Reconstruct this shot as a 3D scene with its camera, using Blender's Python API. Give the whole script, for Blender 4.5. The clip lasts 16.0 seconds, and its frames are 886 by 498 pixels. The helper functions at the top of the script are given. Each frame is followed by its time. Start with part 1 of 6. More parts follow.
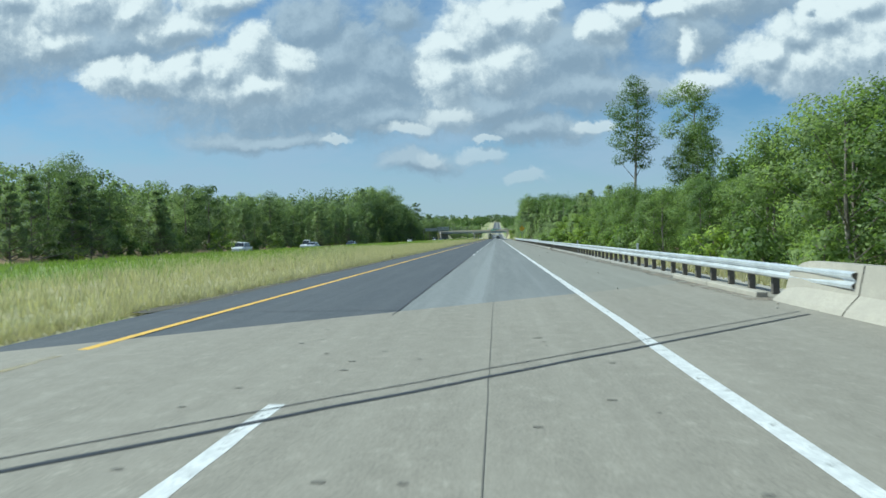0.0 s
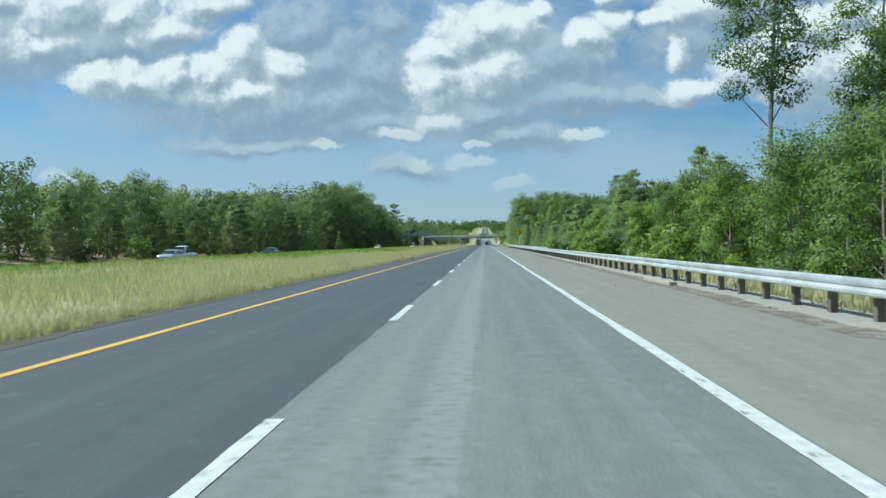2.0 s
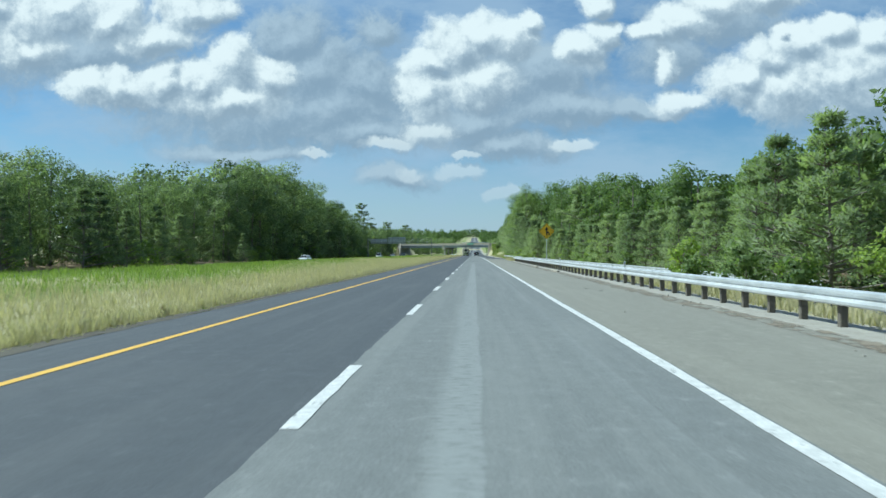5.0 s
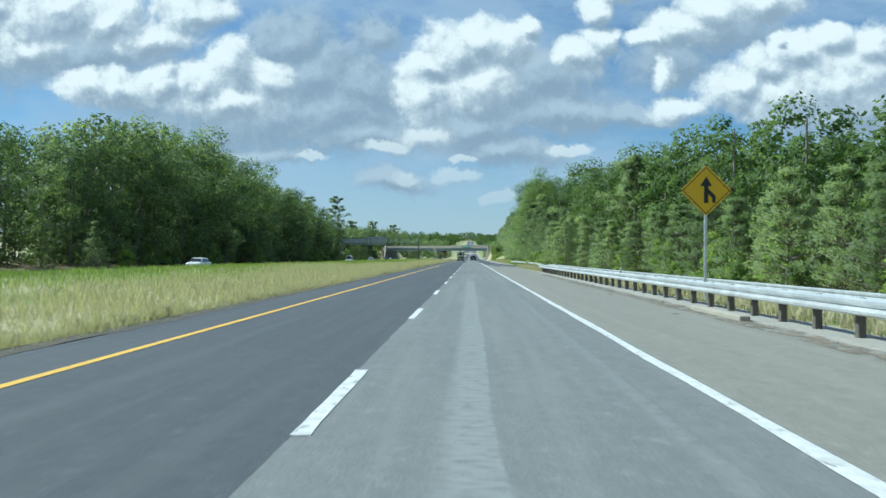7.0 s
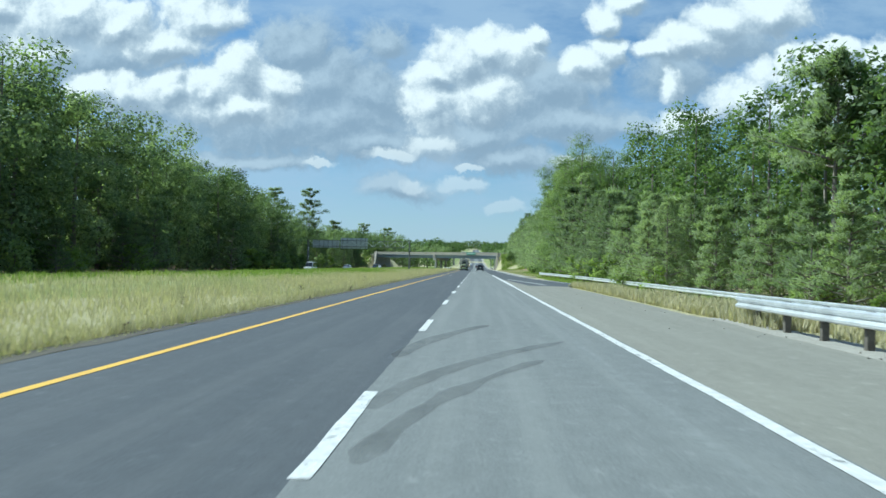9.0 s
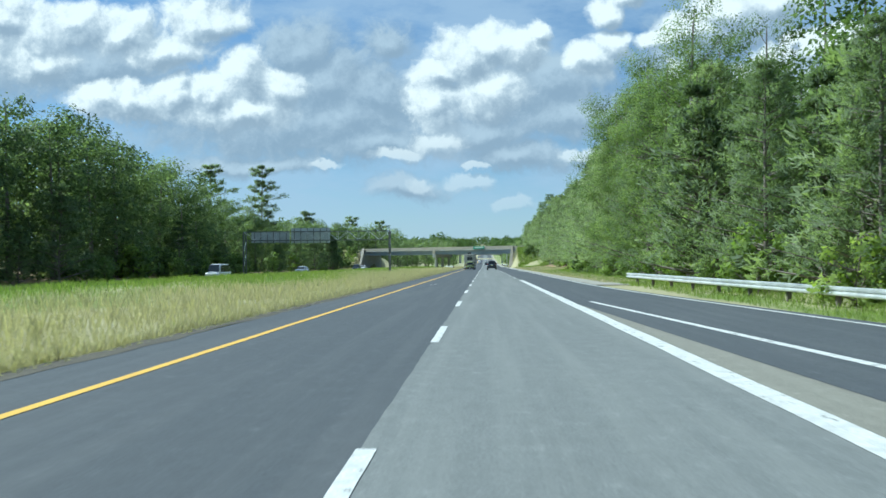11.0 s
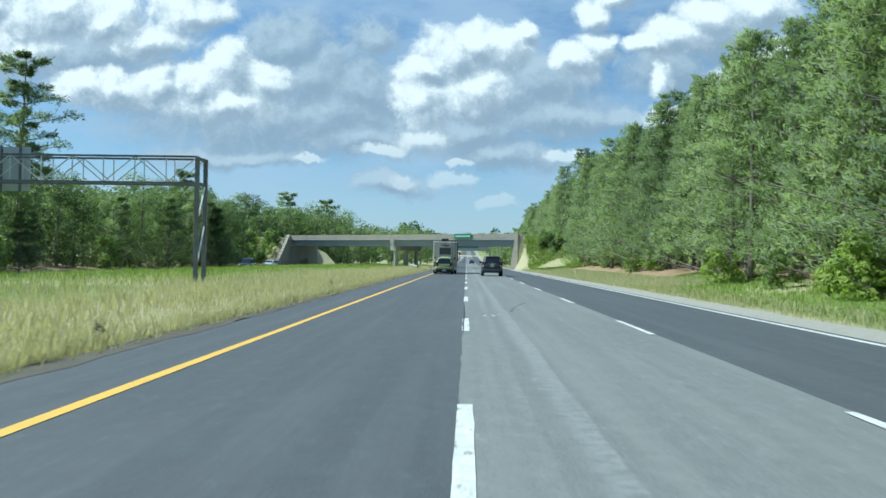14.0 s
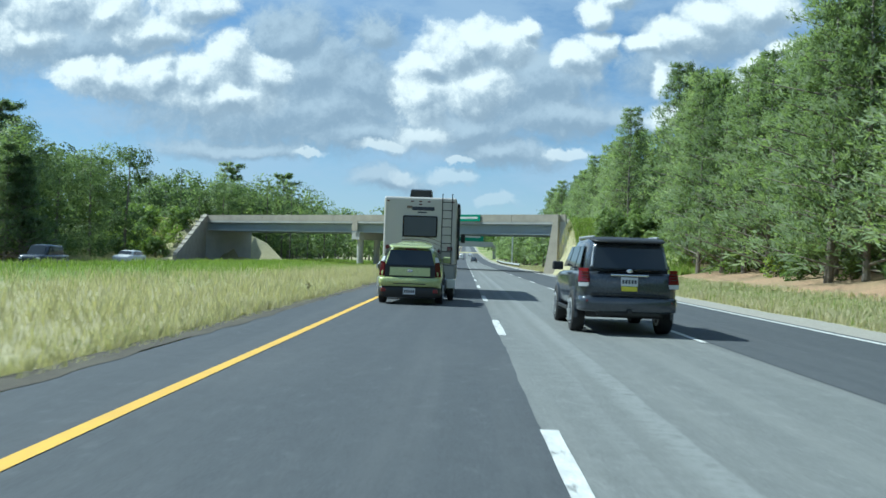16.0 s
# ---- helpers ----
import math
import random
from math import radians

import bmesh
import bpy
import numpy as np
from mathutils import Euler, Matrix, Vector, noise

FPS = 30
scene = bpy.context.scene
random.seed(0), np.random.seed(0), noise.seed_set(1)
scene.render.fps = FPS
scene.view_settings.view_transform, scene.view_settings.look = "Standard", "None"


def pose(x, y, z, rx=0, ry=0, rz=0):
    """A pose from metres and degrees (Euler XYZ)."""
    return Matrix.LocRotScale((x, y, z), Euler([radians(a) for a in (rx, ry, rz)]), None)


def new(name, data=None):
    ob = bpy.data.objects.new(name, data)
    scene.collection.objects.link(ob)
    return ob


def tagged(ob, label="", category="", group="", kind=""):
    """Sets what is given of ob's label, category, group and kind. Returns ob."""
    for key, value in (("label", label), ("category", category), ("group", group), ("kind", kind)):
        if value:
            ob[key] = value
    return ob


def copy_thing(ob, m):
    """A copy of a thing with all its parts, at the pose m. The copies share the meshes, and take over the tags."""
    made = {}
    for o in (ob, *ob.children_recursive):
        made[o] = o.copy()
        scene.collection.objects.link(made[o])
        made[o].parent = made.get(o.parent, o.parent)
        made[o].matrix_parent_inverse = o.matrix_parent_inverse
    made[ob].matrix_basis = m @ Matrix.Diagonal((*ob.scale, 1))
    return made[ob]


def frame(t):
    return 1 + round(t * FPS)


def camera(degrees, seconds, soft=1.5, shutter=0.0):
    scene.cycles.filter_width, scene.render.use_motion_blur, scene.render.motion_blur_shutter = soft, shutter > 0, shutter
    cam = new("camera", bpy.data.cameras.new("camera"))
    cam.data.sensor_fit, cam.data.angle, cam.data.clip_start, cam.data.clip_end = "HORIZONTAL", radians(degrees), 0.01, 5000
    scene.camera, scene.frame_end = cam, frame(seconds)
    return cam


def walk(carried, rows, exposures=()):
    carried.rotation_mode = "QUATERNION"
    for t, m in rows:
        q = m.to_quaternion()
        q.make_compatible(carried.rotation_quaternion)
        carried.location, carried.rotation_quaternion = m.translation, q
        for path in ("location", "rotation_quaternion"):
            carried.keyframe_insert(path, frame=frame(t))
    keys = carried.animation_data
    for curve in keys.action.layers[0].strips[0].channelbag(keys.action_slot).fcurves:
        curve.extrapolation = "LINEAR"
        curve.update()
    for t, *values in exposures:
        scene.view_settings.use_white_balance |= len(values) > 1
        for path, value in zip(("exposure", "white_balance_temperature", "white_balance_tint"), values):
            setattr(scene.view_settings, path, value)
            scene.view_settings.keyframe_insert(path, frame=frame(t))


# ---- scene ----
cam = camera(55.5, 16.0, soft=1.55, shutter=0.08)
ROWS = [
    (0.0, 1.850, 0.00, 1.38, 89.233, 1.000, 3.672),
    (0.5, 1.874, 14.80, 1.38, 89.318, 0.869, 3.610),
    (1.0, 1.792, 30.18, 1.38, 89.460, 0.457, 3.413),
    (1.5, 1.723, 45.90, 1.38, 89.906, 0.443, 3.163),
    (2.0, 1.674, 61.78, 1.38, 89.607, 0.627, 2.880),
    (2.5, 1.607, 77.69, 1.38, 90.191, 0.606, 2.661),
    (3.0, 1.539, 93.55, 1.38, 90.118, 0.321, 2.497),
    (3.5, 1.491, 109.30, 1.38, 90.277, 0.041, 2.322),
    (4.0, 1.470, 124.92, 1.38, 90.267, 0.052, 2.161),
    (6.5, 1.411, 201.71, 1.38, 90.395, 0.219, 2.177),
    (7.0, 1.298, 217.03, 1.38, 90.538, -0.451, 1.853),
    (7.5, 1.210, 232.42, 1.38, 90.686, -1.032, 1.611),
    (8.0, 1.179, 247.91, 1.38, 90.916, -1.241, 1.671),
    (8.5, 1.156, 263.50, 1.38, 91.021, -1.220, 1.930),
    (9.0, 1.090, 279.22, 1.38, 91.120, -1.237, 2.203),
    (11.5, 0.725, 359.27, 1.38, 90.834, 0.604, 2.811),
    (12.0, 0.508, 375.38, 1.38, 90.640, 0.229, 2.357),
    (12.5, 0.358, 391.45, 1.38, 90.865, -0.043, 2.019),
    (13.0, 0.235, 407.43, 1.38, 90.686, -0.322, 1.845),
    (13.5, 0.111, 423.31, 1.38, 90.899, -0.628, 1.660),
    (14.0, -0.008, 439.06, 1.38, 90.793, -0.908, 1.585),
    (14.5, -0.141, 454.70, 1.38, 90.805, -1.139, 1.613),
    (15.0, -0.310, 470.25, 1.38, 90.554, -1.400, 1.695),
    (15.5, -0.523, 485.78, 1.38, 90.448, -1.765, 1.615),
    (16.0, -0.740, 501.37, 1.38, 90.574, -2.000, 1.459),
]
walk(cam, [(t, pose(x, y, z, rx, ry, rz)) for t, x, y, z, rx, ry, rz in ROWS], exposures=[(0, 0.15, 5600, -7), (3, 0.17, 5560, -7), (7.5, 0.27, 5470, -7), (12, 0.37, 5440, -7), (16, 0.36, 5440, -7)])

# ---- light ----
SUN = Vector((-0.80, 0.14, 0.92)).normalized()
sun = new("sun", bpy.data.lights.new("sun", "SUN"))
sun.data.energy, sun.data.angle, sun.data.color = 5.0, radians(0.6), (1.0, 0.95, 0.86)
sun.rotation_euler = SUN.to_track_quat("Z", "Y").to_euler()


class Nodes:
    """Short hand for node trees."""

    def __init__(self, tree):
        self.tree = tree

    def add(self, kind, *ins, out=0, operation=None, use_clamp=False):
        n = self.tree.nodes.new(kind)
        if operation:
            n.operation = operation
        if use_clamp:
            n.use_clamp = True
        for i, v in enumerate(ins):
            self.put(n.inputs[i], v)
        return n.outputs[out]

    def put(self, socket, v):
        if v is None:
            return
        if isinstance(v, bpy.types.NodeSocket):
            self.tree.links.new(v, socket)
        else:
            socket.default_value = v

    def math(self, op, a, b=None, c=None, clamp=False):
        return self.add("ShaderNodeMath", a, b, c, operation=op, use_clamp=clamp)

    def vec(self, op, a, b=None, out=0):
        return self.add("ShaderNodeVectorMath", a, b, operation=op, out=out)

    def noise(self, vector, scale, detail=6.0, rough=0.6, distort=0.0):
        n = self.tree.nodes.new("ShaderNodeTexNoise")
        self.put(n.inputs["Vector"], vector)
        n.inputs["Scale"].default_value, n.inputs["Detail"].default_value = scale, detail
        n.inputs["Roughness"].default_value, n.inputs["Distortion"].default_value = rough, distort
        return n.outputs[0]

    def ramp(self, value, a, b, lo=0.0, hi=1.0, smooth=True):
        n = self.tree.nodes.new("ShaderNodeMapRange")
        n.interpolation_type = "SMOOTHSTEP" if smooth else "LINEAR"
        for i, v in enumerate((value, a, b, lo, hi)):
            self.put(n.inputs[i], v)
        return n.outputs[0]

    def mix(self, f, a, b, blend="MIX"):
        n = self.tree.nodes.new("ShaderNodeMix")
        n.data_type, n.blend_type, n.clamp_factor = "RGBA", blend, True
        self.put(n.inputs[0], f), self.put(n.inputs[6], a), self.put(n.inputs[7], b)
        return n.outputs[2]


# Sky: clear-air gradient, bright cumulus heaps and grey banks below them: azimuth, height, half width, half height (all tangents)
HEAPS = [
    (-0.493, 0.294, 0.060, 0.034), (-0.546, 0.250, 0.060, 0.030), (-0.459, 0.203, 0.047, 0.023), (-0.415, 0.196, 0.054, 0.024), (-0.600, 0.300, 0.081, 0.040),
    (-0.368, 0.208, 0.031, 0.023), (-0.328, 0.206, 0.039, 0.031), (-0.285, 0.228, 0.039, 0.035), (-0.250, 0.212, 0.034, 0.028), (-0.298, 0.186, 0.081, 0.027), (-0.540, 0.282, 0.054, 0.040),
    (-0.436, 0.282, 0.050, 0.034), (-0.338, 0.299, 0.057, 0.032), (-0.385, 0.263, 0.074, 0.027), (-0.640, 0.267, 0.081, 0.047), (-0.055, 0.228, 0.030, 0.021), (-0.062, 0.188, 0.032, 0.039),
    (-0.023, 0.241, 0.047, 0.039), (0.011, 0.257, 0.038, 0.028), (0.043, 0.252, 0.034, 0.032), (0.063, 0.278, 0.019, 0.015), (0.001, 0.203, 0.054, 0.034), (-0.055, 0.143, 0.039, 0.019),
    (-0.097, 0.127, 0.034, 0.009), (0.153, 0.261, 0.027, 0.021), (0.126, 0.241, 0.035, 0.024), (0.145, 0.299, 0.023, 0.021), (0.170, 0.319, 0.027, 0.013), (0.212, 0.261, 0.032, 0.017),
    (0.247, 0.272, 0.044, 0.027), (0.281, 0.295, 0.042, 0.032), (0.340, 0.307, 0.060, 0.028), (0.226, 0.220, 0.019, 0.026), (0.244, 0.176, 0.042, 0.016), (0.306, 0.198, 0.042, 0.031),
    (0.341, 0.224, 0.040, 0.028), (0.380, 0.247, 0.044, 0.027), (0.415, 0.260, 0.038, 0.023), (0.468, 0.257, 0.031, 0.028), (0.437, 0.213, 0.087, 0.054), (0.360, 0.186, 0.067, 0.034),
    (0.568, 0.240, 0.081, 0.054), (0.356, 0.264, 0.016, 0.008), (-0.073, 0.092, 0.020, 0.011), (-0.019, 0.100, 0.027, 0.011), (-0.011, 0.117, 0.016, 0.004), (0.034, 0.075, 0.027, 0.009),
    (-0.519, 0.082, 0.027, 0.009), (0.118, 0.134, 0.023, 0.009), (-0.184, 0.118, 0.027, 0.006),
]
BANKS = [
    (-0.224, 0.171, 0.201, 0.050), (-0.221, 0.261, 0.050, 0.039), (-0.197, 0.220, 0.087, 0.044), (-0.130, 0.201, 0.070, 0.042), (-0.120, 0.264, 0.040, 0.026), (-0.486, 0.243, 0.141, 0.040),
    (-0.402, 0.200, 0.060, 0.028), (0.024, 0.201, 0.087, 0.044), (0.085, 0.213, 0.081, 0.039), (0.111, 0.171, 0.101, 0.024), (-0.009, 0.158, 0.081, 0.028), (0.232, 0.233, 0.054, 0.032),
    (0.447, 0.180, 0.107, 0.054), (-0.271, 0.122, 0.101, 0.015), (-0.130, 0.143, 0.101, 0.024), (0.279, 0.273, 0.081, 0.034), (-0.694, 0.233, 0.174, 0.060), (0.682, 0.213, 0.201, 0.081),
    (-0.090, 0.089, 0.054, 0.016), (0.044, 0.129, 0.074, 0.020), (0.192, 0.169, 0.054, 0.013),
]
world = bpy.data.worlds.new("sky")
scene.world = world
world.use_nodes = True
N = Nodes(world.node_tree)
world.node_tree.nodes.clear()
sky = world.node_tree.nodes.new("ShaderNodeTexSky")
sky.sky_type, sky.sun_disc = "NISHITA", False
sky.sun_elevation, sky.sun_rotation = math.asin(SUN.z), math.atan2(SUN.x, SUN.y)
sky.air_density, sky.dust_density, sky.ozone_density, sky.altitude = 1.0, 0.6, 2.0, 100
way = N.add("ShaderNodeTexCoord")
sep = world.node_tree.nodes.new("ShaderNodeSeparateXYZ")
world.node_tree.links.new(way, sep.inputs[0])
ahead = N.math("MAXIMUM", N.math("ABSOLUTE", sep.outputs[1]), 0.12)
flat = N.add("ShaderNodeCombineXYZ", N.math("DIVIDE", sep.outputs[0], ahead), N.math("DIVIDE", sep.outputs[2], ahead), N.math("MULTIPLY", sep.outputs[1], 0.3))


def lumps(p, scale, detail, rough):
    """Rounded billows: cells of a fractal cell pattern."""
    n = world.node_tree.nodes.new("ShaderNodeTexVoronoi")
    n.feature, n.normalize = "SMOOTH_F1", True
    N.put(n.inputs["Vector"], p)
    for key, v in (("Scale", scale), ("Detail", detail), ("Roughness", rough), ("Lacunarity", 2.1), ("Smoothness", 0.5)):
        n.inputs[key].default_value = v
    return n.outputs[0]


def union(p, shapes, soft):
    """The largest of many round shapes at p: 1 in the middle of one, 0 on its rim."""
    total = None
    for a, e, w, h in shapes:
        off = N.vec("MULTIPLY", N.vec("SUBTRACT", p, (a, e, 0)), (1 / w, 1 / h, 0))
        v = N.math("SUBTRACT", 1.0, N.vec("LENGTH", off, out=1))
        total = v if total is None else N.math("SMOOTH_MAX", total, v, soft)
    return total


def cloud(shift):
    """Thickness of the heaps and of the banks in a direction."""
    p = N.vec("ADD", flat, shift)
    slow = N.vec("SUBTRACT", N.add("ShaderNodeTexNoise", p, None, 13.0, 5.0, 0.6, out=1), (0.5, 0.5, 0.5))
    curl = N.vec("SCALE", slow)
    curl.node.inputs[3].default_value = 0.062
    p2 = N.vec("ADD", p, curl)
    billow = N.math("SUBTRACT", 0.42, lumps(N.vec("MULTIPLY", p2, (1.0, 1.15, 1.0)), 30.0, 3.0, 0.62))
    wisp = N.math("SUBTRACT", N.noise(p2, 42.0, 7.0, 0.66), 0.5)
    heap = N.math("ADD", union(p2, HEAPS, 0.22), N.math("ADD", N.math("MULTIPLY", billow, 0.8), N.math("MULTIPLY", wisp, 0.55)))
    bank = N.math("ADD", union(p2, BANKS, 0.35), N.math("ADD", N.math("MULTIPLY", billow, 0.45), N.math("MULTIPLY", wisp, 0.9)))
    return heap, bank


heap, bank = cloud((0.0, 0.0, 0.0))
heap_b, bank_b = cloud((-0.0075, 0.0125, 0.0))
mottle = N.math("MULTIPLY", N.math("SUBTRACT", N.noise(flat, 24.0, 8.0, 0.7), 0.5), 0.75)
lit = N.ramp(N.math("ADD", N.math("SUBTRACT", heap, heap_b), mottle), -0.68, 0.62)
lit_bank = N.ramp(N.math("ADD", N.math("SUBTRACT", bank, bank_b), mottle), -0.40, 0.62)
SHADE, PALE, BRIGHT = (0.285, 0.33, 0.395, 1), (0.43, 0.465, 0.515, 1), (0.80, 0.78, 0.765, 1)
white = N.mix(N.ramp(lit, 0.0, 0.5), SHADE, PALE)
white = N.mix(N.ramp(lit, 0.36, 0.95), white, BRIGHT)
white = N.mix(N.ramp(flat.node.inputs[1].links[0].from_socket, 0.06, 0.19, 0.6, 0.0), white, PALE)
grey = N.mix(lit_bank, (0.265, 0.315, 0.385, 1), (0.43, 0.475, 0.535, 1))
# thin high veil and haze near the ground
veil = N.math("MULTIPLY", N.ramp(N.noise(N.vec("MULTIPLY", flat, (1.0, 2.6, 1.0)), 4.6, 8.0, 0.62), 0.30, 0.66), 0.74)
low = N.ramp(sep.outputs[2], 0.0, 0.16, 0.62, 0.0)
air = N.mix(1.0, sky.outputs[0], (0.060, 0.073, 0.085, 1), "MULTIPLY")
air = N.mix(low, air, (0.45, 0.505, 0.575, 1))
air = N.mix(veil, air, (0.375, 0.445, 0.55, 1))
fade = N.ramp(sep.outputs[2], 0.01, 0.07)
full = N.mix(N.math("MULTIPLY", N.ramp(bank, -0.30, 0.50, 0.0, 0.92), fade), air, grey)
thin = N.ramp(flat.node.inputs[1].links[0].from_socket, 0.05, 0.20, 0.42, 0.97)
full = N.mix(N.math("MULTIPLY", N.math("MULTIPLY", N.ramp(heap, -0.08, 0.42), thin), fade), full, white)
back = world.node_tree.nodes.new("ShaderNodeBackground")
N.put(back.inputs[0], full)
back.inputs[1].default_value = 1.0
outp = world.node_tree.nodes.new("ShaderNodeOutputWorld")
world.node_tree.links.new(back.outputs[0], outp.inputs[0])

# ---- materials ----


def material(name, base, rough=0.7, metal=0.0, vary=0.25, scale=3.0, fine=40.0, bump=0.2, depth=0.01, second=None, coat=0.0, obj=0.0, island=0.0, spec=0.5):
    """A surface with variation at two scales and fine relief; second: a colour for stains."""
    m = bpy.data.materials.new(name)
    m.use_nodes = True
    n = Nodes(m.node_tree)
    b = m.node_tree.nodes["Principled BSDF"]
    pos = n.add("ShaderNodeNewGeometry")
    big, small = n.noise(pos, scale, 4.0, 0.6), n.noise(pos, fine, 3.0, 0.6)
    rgb = (*base, 1)
    dark = tuple(c * (1 - vary) for c in base) + (1,)
    light = tuple(min(1, c * (1 + vary)) for c in base) + (1,)
    col = n.mix(n.ramp(small, 0.3, 0.7), dark, light)
    col = n.mix(n.ramp(big, 0.35, 0.7, 0.0, 0.75), col, (*(second or base), 1))
    for amount, node, out in ((obj, "ShaderNodeObjectInfo", 5), (island, "ShaderNodeNewGeometry", 8)):
        if amount:
            r = n.add(node, out=out)
            hsv = m.node_tree.nodes.new("ShaderNodeHueSaturation")
            n.put(hsv.inputs[0], n.ramp(r, 0, 1, 0.5 + 0.012 * amount, 0.5 - 0.022 * amount, False))
            n.put(hsv.inputs[2], n.ramp(r, 0, 1, 1 - 0.36 * amount, 1 + 0.36 * amount, False))
            n.put(hsv.inputs[4], col)
            col = hsv.outputs[0]
    n.put(b.inputs["Base Color"], col)
    n.put(b.inputs["Roughness"], n.ramp(small, 0.2, 0.8, max(0.03, rough - 0.12), min(1, rough + 0.1)))
    b.inputs["Metallic"].default_value, b.inputs["Coat Weight"].default_value = metal, coat
    b.inputs["Specular IOR Level"].default_value = spec
    if bump:
        bp = m.node_tree.nodes.new("ShaderNodeBump")
        bp.inputs["Strength"].default_value, bp.inputs["Distance"].default_value = bump, depth
        n.put(bp.inputs["Height"], small)
        n.put(b.inputs["Normal"], bp.outputs[0])
    return m


def leafy(name, base, through_light=0.35, obj=1.0, island=0.7):
    m = material(name, base, 0.55, vary=0.2, scale=0.35, fine=6.0, bump=0.0, obj=obj, island=island, spec=0.25)
    n = Nodes(m.node_tree)
    b = m.node_tree.nodes["Principled BSDF"]
    tr = m.node_tree.nodes.new("ShaderNodeBsdfTranslucent")
    src = b.inputs["Base Color"].links[0].from_socket
    n.put(tr.inputs[0], n.mix(1.0, src, (1.25, 1.35, 0.7, 1), "MULTIPLY"))
    mixer = m.node_tree.nodes.new("ShaderNodeMixShader")
    mixer.inputs[0].default_value = through_light
    n.put(mixer.inputs[1], b.outputs[0]), n.put(mixer.inputs[2], tr.outputs[0])
    o = [k for k in m.node_tree.nodes if k.type == "OUTPUT_MATERIAL"][0]
    n.put(o.inputs[0], mixer.outputs[0])
    return m


def paved(name, base, second, streak=0.35, bands=()):
    """Road surfacing: aggregate grain, long wheel streaks along the road, blotches; bands: paler scraped bands along the road."""
    m = bpy.data.materials.new(name)
    m.use_nodes = True
    n = Nodes(m.node_tree)
    b = m.node_tree.nodes["Principled BSDF"]
    pos = n.add("ShaderNodeNewGeometry")
    grain = n.noise(pos, 34.0, 5.0, 0.75)
    long = n.noise(n.vec("MULTIPLY", pos, (1.6, 0.035, 1.0)), 1.3, 5.0, 0.65)
    blot = n.noise(n.vec("MULTIPLY", pos, (1.0, 0.3, 1.0)), 0.55, 5.0, 0.6)
    col = n.mix(n.ramp(grain, 0.3, 0.7), tuple(c * 0.70 for c in base) + (1,), tuple(c * 1.26 for c in base) + (1,))
    rough = n.noise(n.vec("MULTIPLY", pos, (1.0, 0.6, 1.0)), 4.5, 6.0, 0.72)
    col = n.mix(n.ramp(rough, 0.32, 0.60, 0.34, 0.0), col, tuple(c * 0.62 for c in base) + (1,))
    col = n.mix(n.ramp(rough, 0.56, 0.72, 0.0, 0.5), col, tuple(c * 1.3 for c in second) + (1,))
    col = n.mix(n.ramp(long, 0.42, 0.68, 0.0, streak), col, (*second, 1))
    col = n.mix(n.ramp(blot, 0.5, 0.75, 0.0, 0.35), col, (*second, 1))
    flakes = n.noise(n.vec("MULTIPLY", pos, (1.0, 3.2, 1.0)), 4.2, 5.0, 0.72)
    if bands:
        xyz = m.node_tree.nodes.new("ShaderNodeSeparateXYZ")
        n.put(xyz.inputs[0], pos)
        wob = n.math("ADD", xyz.outputs[0], n.math("MULTIPLY", n.math("SUBTRACT", n.noise(n.vec("MULTIPLY", pos, (0.5, 0.3, 1)), 1.0, 5.0, 0.7), 0.5), 0.22))
        pale = tuple(c * 1.45 for c in base) + (1,)
        dull = tuple(c * 0.66 for c in base) + (1,)
        for x0, x1, y0, y1, much in bands:
            band = n.math("MULTIPLY", n.ramp(wob, x0 - 0.10, x0 + 0.12), n.ramp(wob, x1 - 0.02, x1 + 0.02, 1.0, 0.0))
            band = n.math("MULTIPLY", band, n.math("MULTIPLY", n.ramp(xyz.outputs[1], y0 - 4, y0), n.ramp(xyz.outputs[1], y1, y1 + 8, 1.0, 0.0)))
            col = n.mix(n.math("MULTIPLY", band, n.ramp(flakes, 0.38, 0.58, 0.12 * much, 0.9 * much)), col, pale)
            col = n.mix(n.math("MULTIPLY", band, n.ramp(flakes, 0.30, 0.44, 0.6 * much, 0.0)), col, dull)
    col = n.mix(n.ramp(flakes, 0.34, 0.46, 0.30, 0.0), col, tuple(c * 0.7 for c in base) + (1,))
    n.put(b.inputs["Base Color"], col)
    b.inputs["Roughness"].default_value = 0.82
    b.inputs["Specular IOR Level"].default_value = 0.4
    bp = m.node_tree.nodes.new("ShaderNodeBump")
    bp.inputs["Strength"].default_value, bp.inputs["Distance"].default_value = 0.5, 0.008
    n.put(bp.inputs["Height"], grain)
    n.put(b.inputs["Normal"], bp.outputs[0])
    return m


def glass(name, base=(0.01, 0.013, 0.016), rough=0.05):
    m = bpy.data.materials.new(name)
    m.use_nodes = True
    b = m.node_tree.nodes["Principled BSDF"]
    b.inputs["Base Color"].default_value, b.inputs["Roughness"].default_value = (*base, 1), rough
    b.inputs["Specular IOR Level"].default_value = 0.6
    return m


